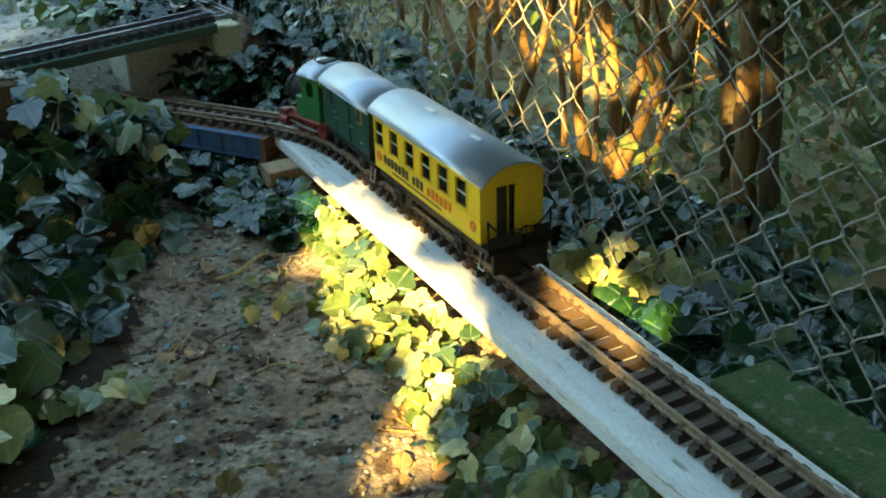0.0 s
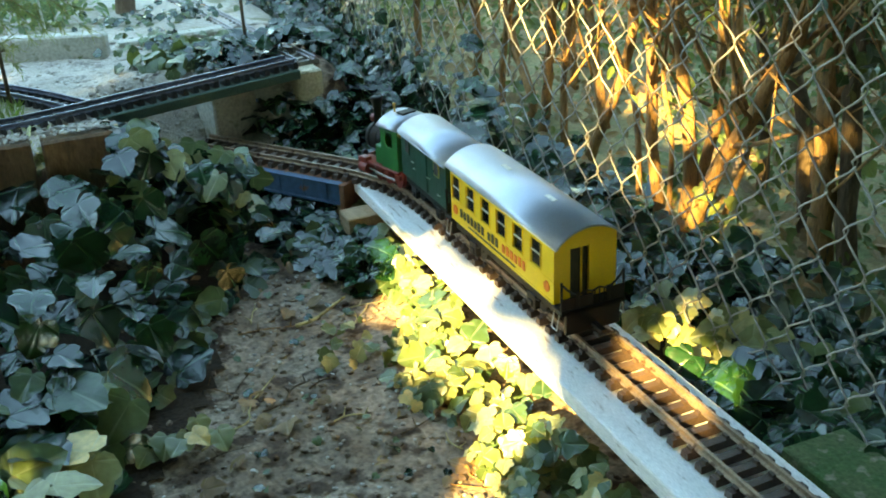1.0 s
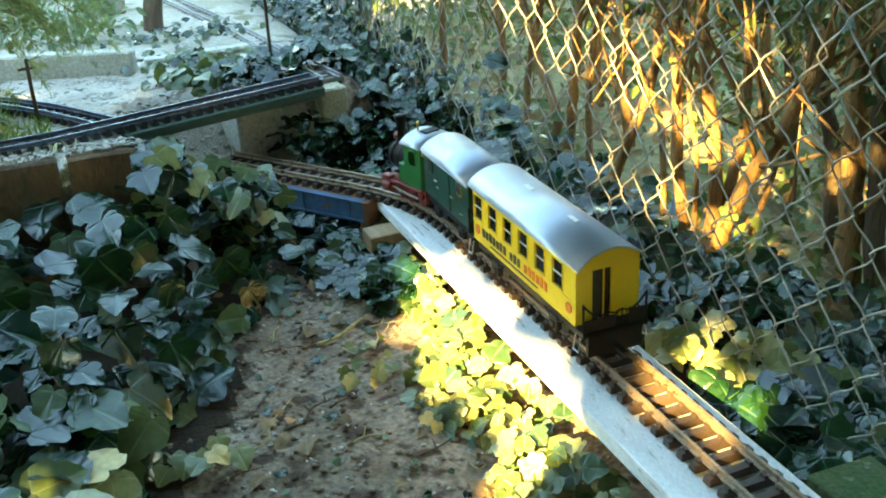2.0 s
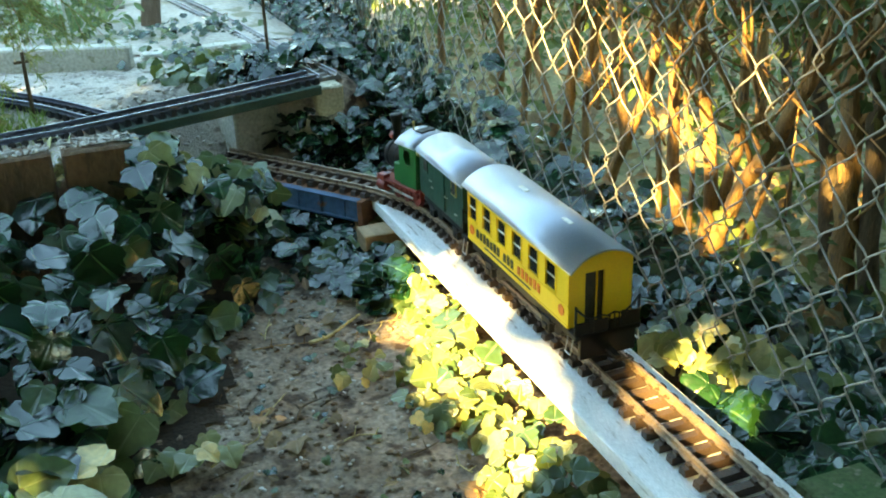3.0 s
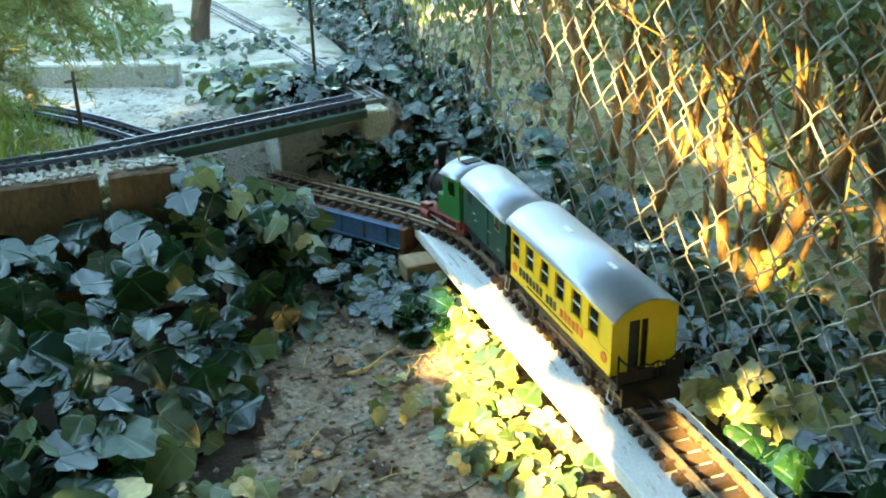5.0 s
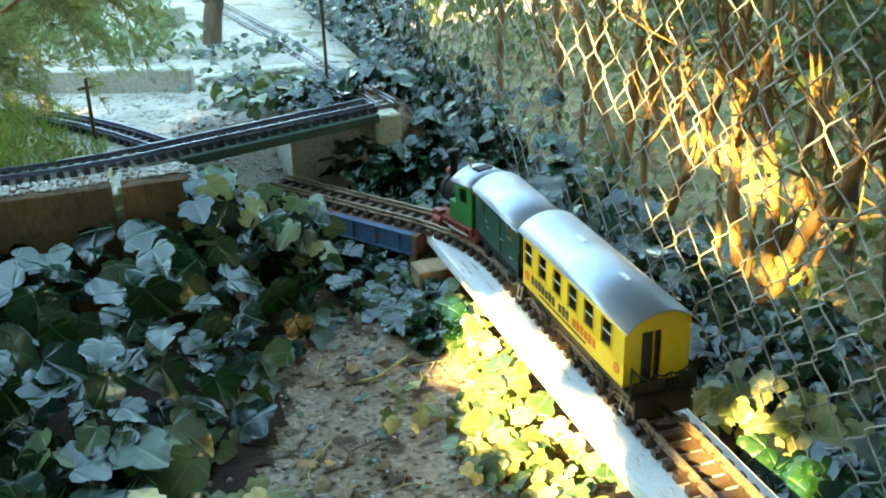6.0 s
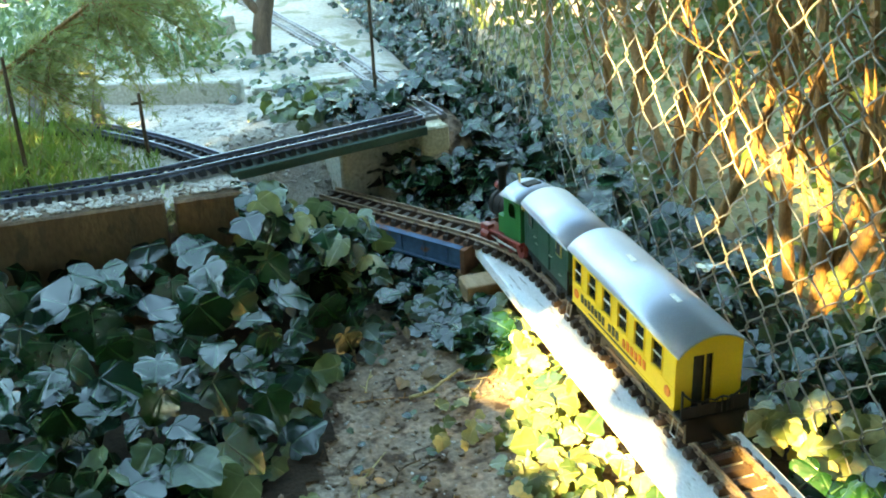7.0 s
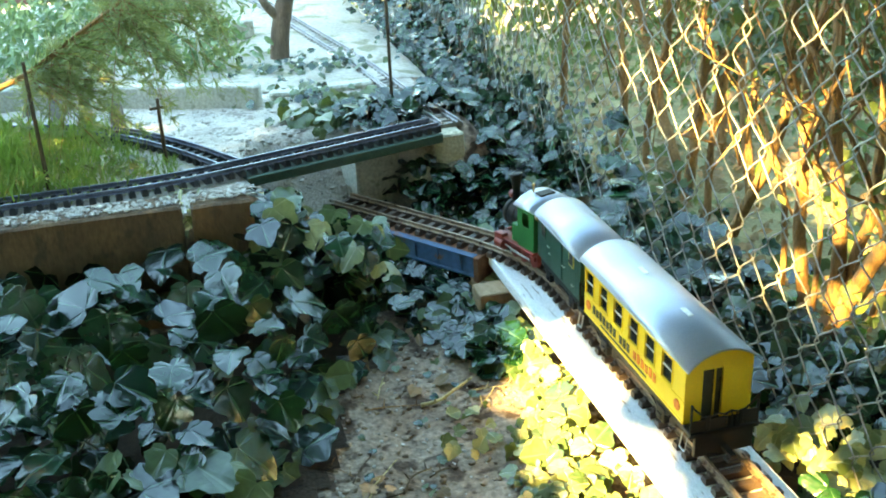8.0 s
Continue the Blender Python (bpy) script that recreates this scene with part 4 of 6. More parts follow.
for _ in range(16000):
    x, y = r1.uniform(-1.1, -0.15), r1.uniform(-0.25, 0.6)
    e = x - ivy_edge(y)
    if e > 0.015 + 0.02 * math.sin(y * 31):
        continue
    layer = r1.random()
    p = Vector((x, y, max(height(x, y) + 0.012, -0.115 + bank(x, y) + 0.014 + (0.03 + 0.035 * layer) * smooth(0.03, -0.08, e))))
    if layer > 0.35:
        size = r1.uniform(0.046, 0.082)
        if any((p - q).length < 0.43 * (size + t) for q, t in placed):
            continue
        placed.append((p, size))
        facing = (0.15, -0.9, 0.35) if r1.random() < 0.42 else (0.1, -0.2, 1.0)
        climb(near, rest, leaf_pose(p, facing, size, r1, 0.7, 0.75), x > -0.85)
    elif len(rest) < 500:
        p.z -= 0.045
        rest.append(leaf_pose(p, (0.2, -0.5, 0.8), r1.uniform(0.035, 0.06), r1, 0.5))
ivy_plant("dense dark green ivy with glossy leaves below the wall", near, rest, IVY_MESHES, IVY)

# yellow-green sprigs at the edge of the bank
near = []
for _ in range(34):
    y = r1.uniform(-0.12, 0.55)
    x = ivy_edge(y) + r1.uniform(-0.05, 0.03)
    near.append(leaf_pose((x, y, height(x, y) + r1.uniform(0.01, 0.05)), (0.2, -0.5, 1), r1.uniform(0.025, 0.05), r1, 0.5))
ivy_plant("scattered yellow-green young ivy at the path edge", near, [], MID_MESHES, IVY_SUN_PALE)

# yellowish leaves strengthen the sun patch at the foot of the bank by colour
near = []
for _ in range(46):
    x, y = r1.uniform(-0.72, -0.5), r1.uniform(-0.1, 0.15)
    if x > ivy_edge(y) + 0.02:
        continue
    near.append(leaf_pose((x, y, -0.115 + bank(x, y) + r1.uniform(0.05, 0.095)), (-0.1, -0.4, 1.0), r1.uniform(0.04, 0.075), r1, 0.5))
ivy_plant("ivy leaves, some coloured yellowish for a patch of sun", near, [], SUN_PALE_MESHES[:1] + MID_MESHES[:3] + IVY_MESHES[:3], IVY_MID)

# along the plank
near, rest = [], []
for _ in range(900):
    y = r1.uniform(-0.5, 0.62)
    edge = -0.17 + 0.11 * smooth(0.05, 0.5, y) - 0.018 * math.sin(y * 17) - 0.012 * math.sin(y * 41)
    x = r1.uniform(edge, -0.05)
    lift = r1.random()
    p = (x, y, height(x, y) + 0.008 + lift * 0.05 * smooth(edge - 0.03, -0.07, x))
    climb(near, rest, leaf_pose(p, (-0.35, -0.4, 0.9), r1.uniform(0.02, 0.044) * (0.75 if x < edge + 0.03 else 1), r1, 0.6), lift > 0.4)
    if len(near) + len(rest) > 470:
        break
ivy_plant("ivy along the white plank, leaves paled to look sunlit", near, rest, SUN_PALE_MESHES + MID_MESHES[:4], IVY_MID)

near = []
for _ in range(170):
    y = r1.uniform(0.34, 0.64)
    x = -0.075 - abs(r1.gauss(0, 0.06)) * smooth(0.3, 0.45, y)
    near.append(leaf_pose((x, y, height(x, y) + 0.008 + 0.05 * r1.random() * smooth(-0.25, -0.1, x)), (-0.2, -0.4, 0.9), r1.uniform(0.025, 0.05), r1, 0.5))
ivy_plant("green ivy round the wooden block at the plank's end", near, [], IVY_MESHES[:5] + MID_MESHES[:2], IVY)

# along the foot of the fence, on both sides, climbing it farther off
near, rest = [], []
for _ in range(4200):
    y = r1.uniform(-0.85, 2.4)
    x = 0.12 + abs(r1.gauss(0, 0.16))
    if y > 0.62:
        x -= 0.16 * r1.random()
    if x < 0.2 and y < 0.6 and x < 0.15 + 0.03 * math.sin(y * 9):
        continue
    if x < 0.06 and 0.78 < y < 1.12 or (x - 0.23) ** 2 + (y + 0.05) ** 2 < 0.011:
        continue
    lift = r1.random()
    p = (x, y, height(x, y) + 0.01 + (0.25 + lift) * (0.055 + 0.05 * smooth(0.5, 1.1, y)))
    climb(near, rest, leaf_pose(p, (-0.3, -0.42, 0.9), r1.uniform(0.03, 0.058) * (1 - 0.58 * smooth(0.55, 1.2, y)), r1, 0.6), lift > 0.55 and -0.5 < y < 1.1 and x < 0.32)
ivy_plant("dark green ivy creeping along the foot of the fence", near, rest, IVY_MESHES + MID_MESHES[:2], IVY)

near, rest = [], []
for _ in range(1700):
    y = r1.uniform(0.85, 2.4)
    z = -0.08 + abs(r1.gauss(0, 0.14)) * (0.5 + 0.8 * smooth(1.2, 1.7, y))
    p = (FENCE_X + r1.uniform(-0.03, 0.03), y, z)
    climb(near, rest, leaf_pose(p, (-0.8, -0.5, 0.5), r1.uniform(0.018, 0.036), r1, 0.6), r1.random() > 0.6)
for k in range(12):
    p = (FENCE_X - 0.012, 0.60 + 0.045 * r1.gauss(0, 1), 0.07 + 0.05 * r1.gauss(0, 1))
    near.insert(0, leaf_pose(p, (-0.25, -0.25, 1.0), r1.uniform(0.035, 0.06), r1, 0.3))
ivy_plant("ivy climbing the far stretch of the fence", near, rest, IVY_MESHES, IVY)

# paler leaves replace dark ones here, painting the sun patch by the fence
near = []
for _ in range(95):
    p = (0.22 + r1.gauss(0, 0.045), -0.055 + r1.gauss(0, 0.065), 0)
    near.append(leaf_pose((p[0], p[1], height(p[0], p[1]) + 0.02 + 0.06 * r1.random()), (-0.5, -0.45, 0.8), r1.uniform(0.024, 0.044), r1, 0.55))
ivy_plant("yellow-green ivy by the fence, leaves paled to look sunlit", near, [], SUN_PALE_MESHES + MID_MESHES[:2], IVY_SUN_PALE)

# in the gap under the upper bridge
near, rest = [], []
for _ in range(2400):
    x, y = r1.uniform(-0.46, 0.19), r1.uniform(0.6, 1.1)
    off = (x + 0.0596) * math.cos(ARC_TURN) + (y - 0.651) * math.sin(ARC_TURN)
    lift = r1.random()
    z = height(x, y) + 0.01 + lift * 0.05
    if abs(off) < 0.075 and z > -0.06:
        continue
    if z > (0.08 if x < -0.14 else 0.045) and x < 0.05:
        continue
    if x < -0.1 and y < 0.66 and lift > 0.3:
        continue
    if -0.33 < x < -0.12 and 0.88 < y < 1.05:
        continue
    climb(near, rest, leaf_pose((x, y, z), (-0.15, -0.6, 0.85), r1.uniform(0.026, 0.048), r1, 0.6), lift > 0.45)
    if len(near) + len(rest) > 800:
        break
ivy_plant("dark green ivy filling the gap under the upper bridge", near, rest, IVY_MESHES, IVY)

near, rest = [], []
for _ in range(1500):
    x, y = r1.uniform(-0.2, 0.2), r1.uniform(0.62, 1.12)
    off = (x + 0.0596) * math.cos(ARC_TURN) + (y - 0.651) * math.sin(ARC_TURN)
    if off < 0.07 or (y < 0.7 and x < 0.1):
        continue
    lift = r1.random()
    z = height(x, y) + 0.012 + 0.05 * lift
    if z > 0.06 and y < 1.03 + 0.33 * (x + 0.06) and x < 0.0:
        continue
    if -0.07 < x < 0.05 and 0.9 < y < 1.06 and z > 0.03:
        continue
    climb(near, rest, leaf_pose((x, y, z), (-0.1, -0.3, 1.0), r1.uniform(0.026, 0.046), r1, 0.55), lift > 0.5)
    if len(near) + len(rest) > 520:
        break
ivy_plant("glossy ivy carpet behind the curve of the lower track", near, rest, IVY_MESHES, IVY)

near = []
while len(near) < 150:
    x, y = r1.uniform(-0.15, 0.17), r1.uniform(0.83, 0.93)
    off = (x + 0.0596) * math.cos(ARC_TURN) + (y - 0.651) * math.sin(ARC_TURN)
    if off < 0.09 or 0.27 * (x + 0.055) + 0.905 < y and x < -0.03:
        continue
    near.append(leaf_pose((x, y, -0.07 + 0.11 * r1.random() * smooth(0.8, 0.9, y)), (-0.1, -0.3, 1.0), r1.uniform(0.024, 0.042), r1, 0.5))
ivy_plant("glossy ivy heaped before the blocks at the bridge end", near, [], IVY_MESHES, IVY)

# tall sprigs that stand up at the wall's end, before the bridge
near = []
for k in range(210):
    a = r1.random()
    p = (-0.45 + 0.2 * a + r1.gauss(0, 0.015), 0.6 + r1.gauss(0, 0.03), -0.05 + 0.21 * r1.random() ** 0.8 * (1 - 0.5 * a))
    near.append(leaf_pose(p, (0.0, -0.7, 0.8), r1.uniform(0.026, 0.056), r1, 0.5))
ivy_plant("mixed green ivy shoots standing at the end of the wall", near, [], SUN_PALE_MESHES[:1] + MID_MESHES[:2] + IVY_MESHES[:6], IVY)

# ---- behind the fence: shrubs ----
r2 = random.Random(23)
STEMS = [
    ([(0.5, 0.46, -0.19), (0.5, 0.505, -0.03), (0.5, 0.52, 0.12), (0.5, 0.53, 0.28)], 0.013, BARK),
    ([(0.5, 0.40, -0.18), (0.5, 0.39, -0.02), (0.5, 0.415, 0.095), (0.5, 0.46, 0.29)], 0.014, BARK),
    ([(0.48, 0.37, -0.19), (0.48, 0.335, -0.1), (0.48, 0.277, 0.025), (0.48, 0.199, 0.136), (0.48, 0.147, 0.23)], 0.016, BARK),
    ([(0.52, 0.41, -0.18), (0.52, 0.372, -0.016), (0.52, 0.347, 0.085), (0.52, 0.357, 0.31)], 0.011, BARK),
    ([(0.46, 0.39, -0.18), (0.46, 0.391, 0.02), (0.46, 0.426, 0.14)], 0.005, BARK),
    ([(0.46, 0.48, -0.19), (0.46, 0.502, 0.037), (0.46, 0.563, 0.127), (0.46, 0.628, 0.207)], 0.006, BARK),
    ([(0.55, 0.37, -0.18), (0.55, 0.316, -0.033), (0.55, 0.293, 0.037), (0.56, 0.26, 0.16)], 0.006, BARK),
    ([(0.6, 0.144, -0.24), (0.6, 0.167, -0.026), (0.6, 0.181, 0.122), (0.6, 0.217, 0.326)], 0.022, BARK),
    ([(0.7, 0.29, -0.28), (0.7, 0.328, 0), (0.7, 0.403, 0.184), (0.7, 0.448, 0.275)], 0.017, DARK_BARK),
    ([(0.55, 0.83, -0.19), (0.55, 0.696, 0.045), (0.55, 0.661, 0.168), (0.55, 0.66, 0.254)], 0.012, BARK),
    ([(0.55, 1.026, -0.2), (0.55, 1.003, -0.063), (0.55, 0.982, 0.073), (0.55, 0.962, 0.201)], 0.014, BARK),
    ([(0.55, 1.1, -0.2), (0.55, 1.071, -0.1), (0.55, 1.15, -0.01), (0.55, 1.23, 0.126)], 0.013, BARK),
    ([(0.55, 0.92, -0.2), (0.55, 0.924, 0.024), (0.55, 0.89, 0.214)], 0.009, BARK),
    ([(0.7, 0.965, -0.27), (0.7, 1.034, -0.025), (0.7, 1.098, 0.161)], 0.014, BARK),
    ([(0.75, 0.48, -0.24), (0.75, 0.503, 0.047), (0.75, 0.568, 0.248)], 0.013, DARK_BARK),
    ([(0.62, 0.11, -0.2), (0.62, 0.145, 0.074), (0.62, 0.15, 0.208)], 0.018, DARK_BARK),
    ([(0.55, 1.41, -0.24), (0.55, 1.368, -0.013), (0.55, 1.399, 0.125)], 0.012, BARK),
    ([(0.55, 1.237, -0.23), (0.55, 1.221, -0.008), (0.55, 1.148, 0.169)], 0.01, BARK),
    ([(0.8, -0.1, -0.2), (0.78, -0.08, 0.1), (0.8, -0.05, 0.35)], 0.02, DARK_BARK),
    ([(0.9, 0.75, -0.2), (0.9, 0.78, 0.1), (0.88, 0.8, 0.35)], 0.014, BARK),
    ([(0.8, 1.3, -0.2), (0.8, 1.32, 0.0), (0.82, 1.3, 0.3)], 0.012, BARK),
    ([(0.5, 1.65, -0.2), (0.5, 1.66, 0.0), (0.5, 1.62, 0.3)], 0.012, BARK),
]


def spline(pts, n):
    """Points along a smooth line through pts."""
    out = []
    v = [Vector(p) for p in pts]
    v = [v[0] * 2 - v[1]] + v + [v[-1] * 2 - v[-2]]
    for a, b, c, d in zip(v, v[1:], v[2:], v[3:]):
        for k in range(n):
            t = k / n
            out.append(0.5 * ((2 * b) + (c - a) * t + (2 * a - 5 * b + 4 * c - d) * t * t + (3 * b - a - 3 * c + d) * t ** 3))
    return out + [v[-2]]


def wobble(pts, amount, r):
    return [p + Vector((r.gauss(0, 1), r.gauss(0, 1), 0)) * amount for p in pts]


twig_tips = []


def shrub(stems, label):
    t = thing("shrub", label, "shrub")
    crown = []
    for pts, r, mat in stems:
        pts = [Vector(p) for p in pts]
        d = (pts[-1] - pts[-2]).normalized()
        while pts[-1].z < 0.8:
            d = (d * 0.8 + Vector((r2.gauss(0, 0.1), r2.gauss(0, 0.1), 0.25))).normalized()
            pts.append(pts[-1] + d * 0.16)
        line = wobble(spline(pts, 4), r * 0.12, r2)
        k = len(line)
        part("stem", tube(bmesh.new(), line, [r * (1.15 if i == 0 else 1 - 0.65 * i / k) for i in range(k)], 9), mat, t, "", True)
        # side twigs
        for _ in range(15 if r > 0.008 else 6):
            i = r2.randrange(k // 4, k - 1)
            a = line[i]
            d = Vector((r2.gauss(0, 0.6), r2.gauss(0, 0.8), r2.uniform(0.3, 1.2))).normalized()
            L = r2.uniform(0.12, 0.34)
            tw = [a, a + d * L * 0.4 + Vector((0, 0, 0.01)), a + d * L * 0.75 + Vector((r2.gauss(0, 0.02), r2.gauss(0, 0.02), 0.03)), a + d * L + Vector((r2.gauss(0, 0.03), r2.gauss(0, 0.03), 0.06))]
            part("twig", tube(bmesh.new(), tw, [r * 0.33, r * 0.26, r * 0.2, r * 0.1], 5), mat, t, "", True)
            for q in tw[1:]:
                for _ in range(3):
                    if q.z > 0.05:
                        crown.append(leaf_pose(q + Vector((r2.gauss(0, 0.03), r2.gauss(0, 0.03), r2.gauss(0, 0.03))), (-0.3, -0.4, 0.7), r2.uniform(0.012, 0.028), r2, 0.8))
    joined_leaves("leaves", SHRUB_SHAPES, crown, SHRUB_LEAF, t)
    return t


shrub(STEMS[:7], "many-stemmed shrub with tan bark standing behind the fence")
shrub(STEMS[7:9] + STEMS[14:16], "thick-trunked dark shrub behind the fence")
shrub(STEMS[9:14], "tan-stemmed shrub with thin crooked twigs")
shrub(STEMS[16:18] + STEMS[21:], "thin leaning shrub beside the far fence")
shrub(STEMS[18:21], "dark shrub standing farther behind the fence")

# low undergrowth and the hedge behind the shrubs
poses = []
for _ in range(6500):
    x, y = r2.uniform(0.4, 2.2), r2.uniform(-0.9, 2.6)
    if noise.noise(Vector((x * 2.2, y * 2.2, 9))) < -0.25 + 0.25 * smooth(0.9, 0.6, x):
        continue
    poses.append(leaf_pose((x, y, height(x, y) + r2.random() ** 2 * 0.14), (-0.3, -0.4, 0.8), r2.uniform(0.018, 0.04), r2, 0.6))
joined_leaves("undergrowth", SHRUB_SHAPES + IVY_SHAPES[:2], poses, SHRUB_LEAF, None, "low green undergrowth on the ground behind the fence", "undergrowth")


def leafy_mass(name, label, category, blobs, count, size, mat, shapes, r, facing=(-0.4, -0.5, 0.6)):
    """Foliage scattered through lumps: each is a centre and its half extents."""
    weights = [bx * by * bz for _, (bx, by, bz) in blobs]
    poses = []
    while len(poses) < count:
        (c, h) = r.choices(blobs, weights)[0]
        p = Vector((r.gauss(0, 0.5), r.gauss(0, 0.5), r.gauss(0, 0.5)))
        if p.length > 1.15:
            continue
        q = Vector(c) + Vector((p.x * h[0], p.y * h[1], p.z * h[2]))
        if max(h) > 0.15 and noise.noise(q * 5.0) < -0.22:
            continue
        poses.append(leaf_pose(q, facing, r.uniform(*size), r, 0.8))
    return joined_leaves(name, shapes, poses, mat, None, label, category)


tangle = bmesh.new()
for _ in range(230):
    a = Vector((r2.uniform(0.3, 0.85), r2.uniform(-0.3, 1.9), r2.uniform(0.06, 0.5)))
    d = Vector((r2.gauss(0, 0.3), r2.gauss(0, 0.55), r2.uniform(0.3, 1.2))).normalized()
    L, rad = r2.uniform(0.15, 0.5), r2.uniform(0.0009, 0.0026)
    bend = Vector((r2.gauss(0, 0.05), r2.gauss(0, 0.06), 0))
    tube(tangle, [a, a + d * L * 0.35 + bend * 0.5, a + d * L * 0.7 + bend, a + d * L + bend * 0.6], [rad, rad * 0.9, rad * 0.7, rad * 0.4], 5)
tagged(part("brushwood", tangle, BARK, smooth=True), "tangle of thin tan twigs behind the fence", "brushwood", kind="stuff")
leafy_mass("shrub_leaves", "small olive leaves hanging among the upper shrub stems", "leaves", [((0.62, y, 0.36), (0.2, 0.3, 0.16)) for y in (0.0, 0.3, 0.6, 0.9, 1.2, 1.5)] + [((0.75, -0.35, 0.3), (0.25, 0.35, 0.25))], 3000, (0.012, 0.03), SHRUB_LEAF, SHRUB_SHAPES, r2)
leafy_mass("shrub_leaves", "dark green glossy leaves among the twigs behind the fence", "leaves", [((0.6, 0.35, 0.32), (0.14, 0.16, 0.08)), ((0.65, 0.05, 0.3), (0.16, 0.14, 0.14)), ((0.7, -0.15, 0.16), (0.16, 0.16, 0.2)), ((0.55, 0.75, 0.28), (0.12, 0.14, 0.08)), ((0.85, 0.2, 0.1), (0.15, 0.16, 0.12))], 900, (0.018, 0.038), IVY_MID, IVY_SHAPES + SHRUB_SHAPES, r2)
leafy_mass("hedge", "dense green hedge far behind the fence", "hedge", [((2.3, y, 0.3), (0.5, 0.5, 0.7)) for y in (-1.0, -0.4, 0.2, 0.8, 1.4, 2.0, 2.6)], 2300, (0.04, 0.08), SHRUB_LEAF, SHRUB_SHAPES, r2)

leafy_mass("far_hedge", "tan and olive bushes in the distance beyond the fence", "hedge", [((x, y, 0.25), (0.6, 0.5, 0.85)) for x, y in ((1.5, 2.9), (2.0, 3.1), (2.6, 2.7), (1.75, 3.9), (2.4, 3.8), (1.1, 2.7), (0.75, 2.5), (0.7, 3.2), (1.0, 3.7))], 6500, (0.04, 0.08), SHRUB_LEAF, SHRUB_SHAPES, r2)

leafy_mass("dry_shrub_leaves", "withered tan leaves clinging among the shrub twigs", "dry leaves", [((0.65, y, 0.3), (0.25, 0.3, 0.24)) for y in (0.0, 0.35, 0.7, 1.05, 1.4, 1.75)], 1300, (0.012, 0.03), DRY_LEAF, SHRUB_SHAPES, r2)
poses = []
for _ in range(3600):
    x, y = r2.uniform(0.35, 1.7), r2.uniform(-0.7, 2.4)
    poses.append(leaf_pose((x, y, height(x, y) + 0.012 + 0.03 * r2.random()), (-0.2, -0.3, 1), r2.uniform(0.014, 0.04), r2, 0.6))
joined_leaves("fallen_leaves", SHRUB_SHAPES + IVY_SHAPES[:2], poses, DRY_LEAF, None, "brown fallen leaves over the ground behind the fence", "dry leaves")
leafy_mass("far_trees", "dark green trees at the end of the garden", "trees", [((-0.8, 4.5, -0.1), (0.3, 0.35, 0.36)), ((-0.4, 4.8, 0.0), (0.32, 0.35, 0.42)), ((-0.1, 5.2, 0.1), (0.3, 0.35, 0.4))], 2600, (0.04, 0.08), SHRUB_LEAF, SHRUB_SHAPES, r2)

# ---- raised garden bed ----
GRAVEL_BED = material("pale_gravel_ground", (0.56, 0.5, 0.42), (0.37, 0.33, 0.28), 0.9, scale=16, fine=240, bump=0.9, spots=(0.22, 0.19, 0.16), spot_amount=0.3)
FAR_GRAVEL = material("dusty_gravel", (0.46, 0.42, 0.36), (0.3, 0.27, 0.22), 0.95, scale=5, fine=90, bump=0.6, spots=(0.2, 0.19, 0.12), spot_amount=0.35)
SAND = material("pale_sand", (0.62, 0.55, 0.45), (0.5, 0.44, 0.36), 0.95, scale=10, fine=200, bump=0.5)


def ground_patch(name, label, x0, x1, y0, y1, mat, edge, lift=0.004, step=0.02, outline=None):
    """A sheet of gravel or sand that lies on the bed, with a ragged edge."""
    bm = bmesh.new()
    grid = {}
    nx, ny = int((x1 - x0) / step), int((y1 - y0) / step)
    for i in range(nx + 1):
        for j in range(ny + 1):
            x, y = x0 + i * step, y0 + j * step
            grid[i, j] = bm.verts.new((x, y, height(x, y) + lift + 0.003 * noise.noise(Vector((x * 40, y * 40, 2)))))
    for i in range(nx):
        for j in range(ny):
            x, y = x0 + (i + 0.5) * step, y0 + (j + 0.5) * step
            d = min(x - x0, x1 - x, y - y0, y1 - y) + edge * noise.noise(Vector((x * 6, y * 6, 7)))
            if d > 0 and (outline is None or outline(x, y)):
                bm.faces.new((grid[i, j], grid[i + 1, j], grid[i + 1, j + 1], grid[i, j + 1]))
    bmesh.ops.delete(bm, geom=[v for v in bm.verts if not v.link_faces], context="VERTS")
    return tagged(part(name, bm, mat, smooth=True), label, "ground", kind="structure")


ground_patch("gravel_bed", "pale grey gravel spread over the raised bed", -1.9, 0.0, 0.69, 1.42, GRAVEL_BED, 0.03)
ground_patch("ground_far", "pale trodden gravel beyond the bed", -3.2, 0.3, 1.38, 6.0, FAR_GRAVEL, 0.06, 0.008, 0.06)
ground_patch("path_sand", "pale sandy strip beside the siding", -1.3, -0.44, 0.98, 1.32, SAND, 0.02, 0.009, 0.02, lambda x, y: abs((side_path(1.15 + (x + 0.7) * 1.2)[0] - Vector((x, y, 0))).length) < 0.11)


def pebble_mesh(seed):
    r = random.Random(seed)
    bm = bmesh.new()
    bmesh.ops.create_icosphere(bm, subdivisions=1, radius=1)
    for v in bm.verts:
        v.co = Vector((v.co.x * 1.1, v.co.y * 0.85, v.co.z * 0.6)) * r.uniform(0.8, 1.2)
    v = [tuple(q.co) for q in bm.verts]
    bm.verts.index_update()
    f = [tuple(w.index for w in face.verts) for face in bm.faces]
    bm.free()
    return v, f


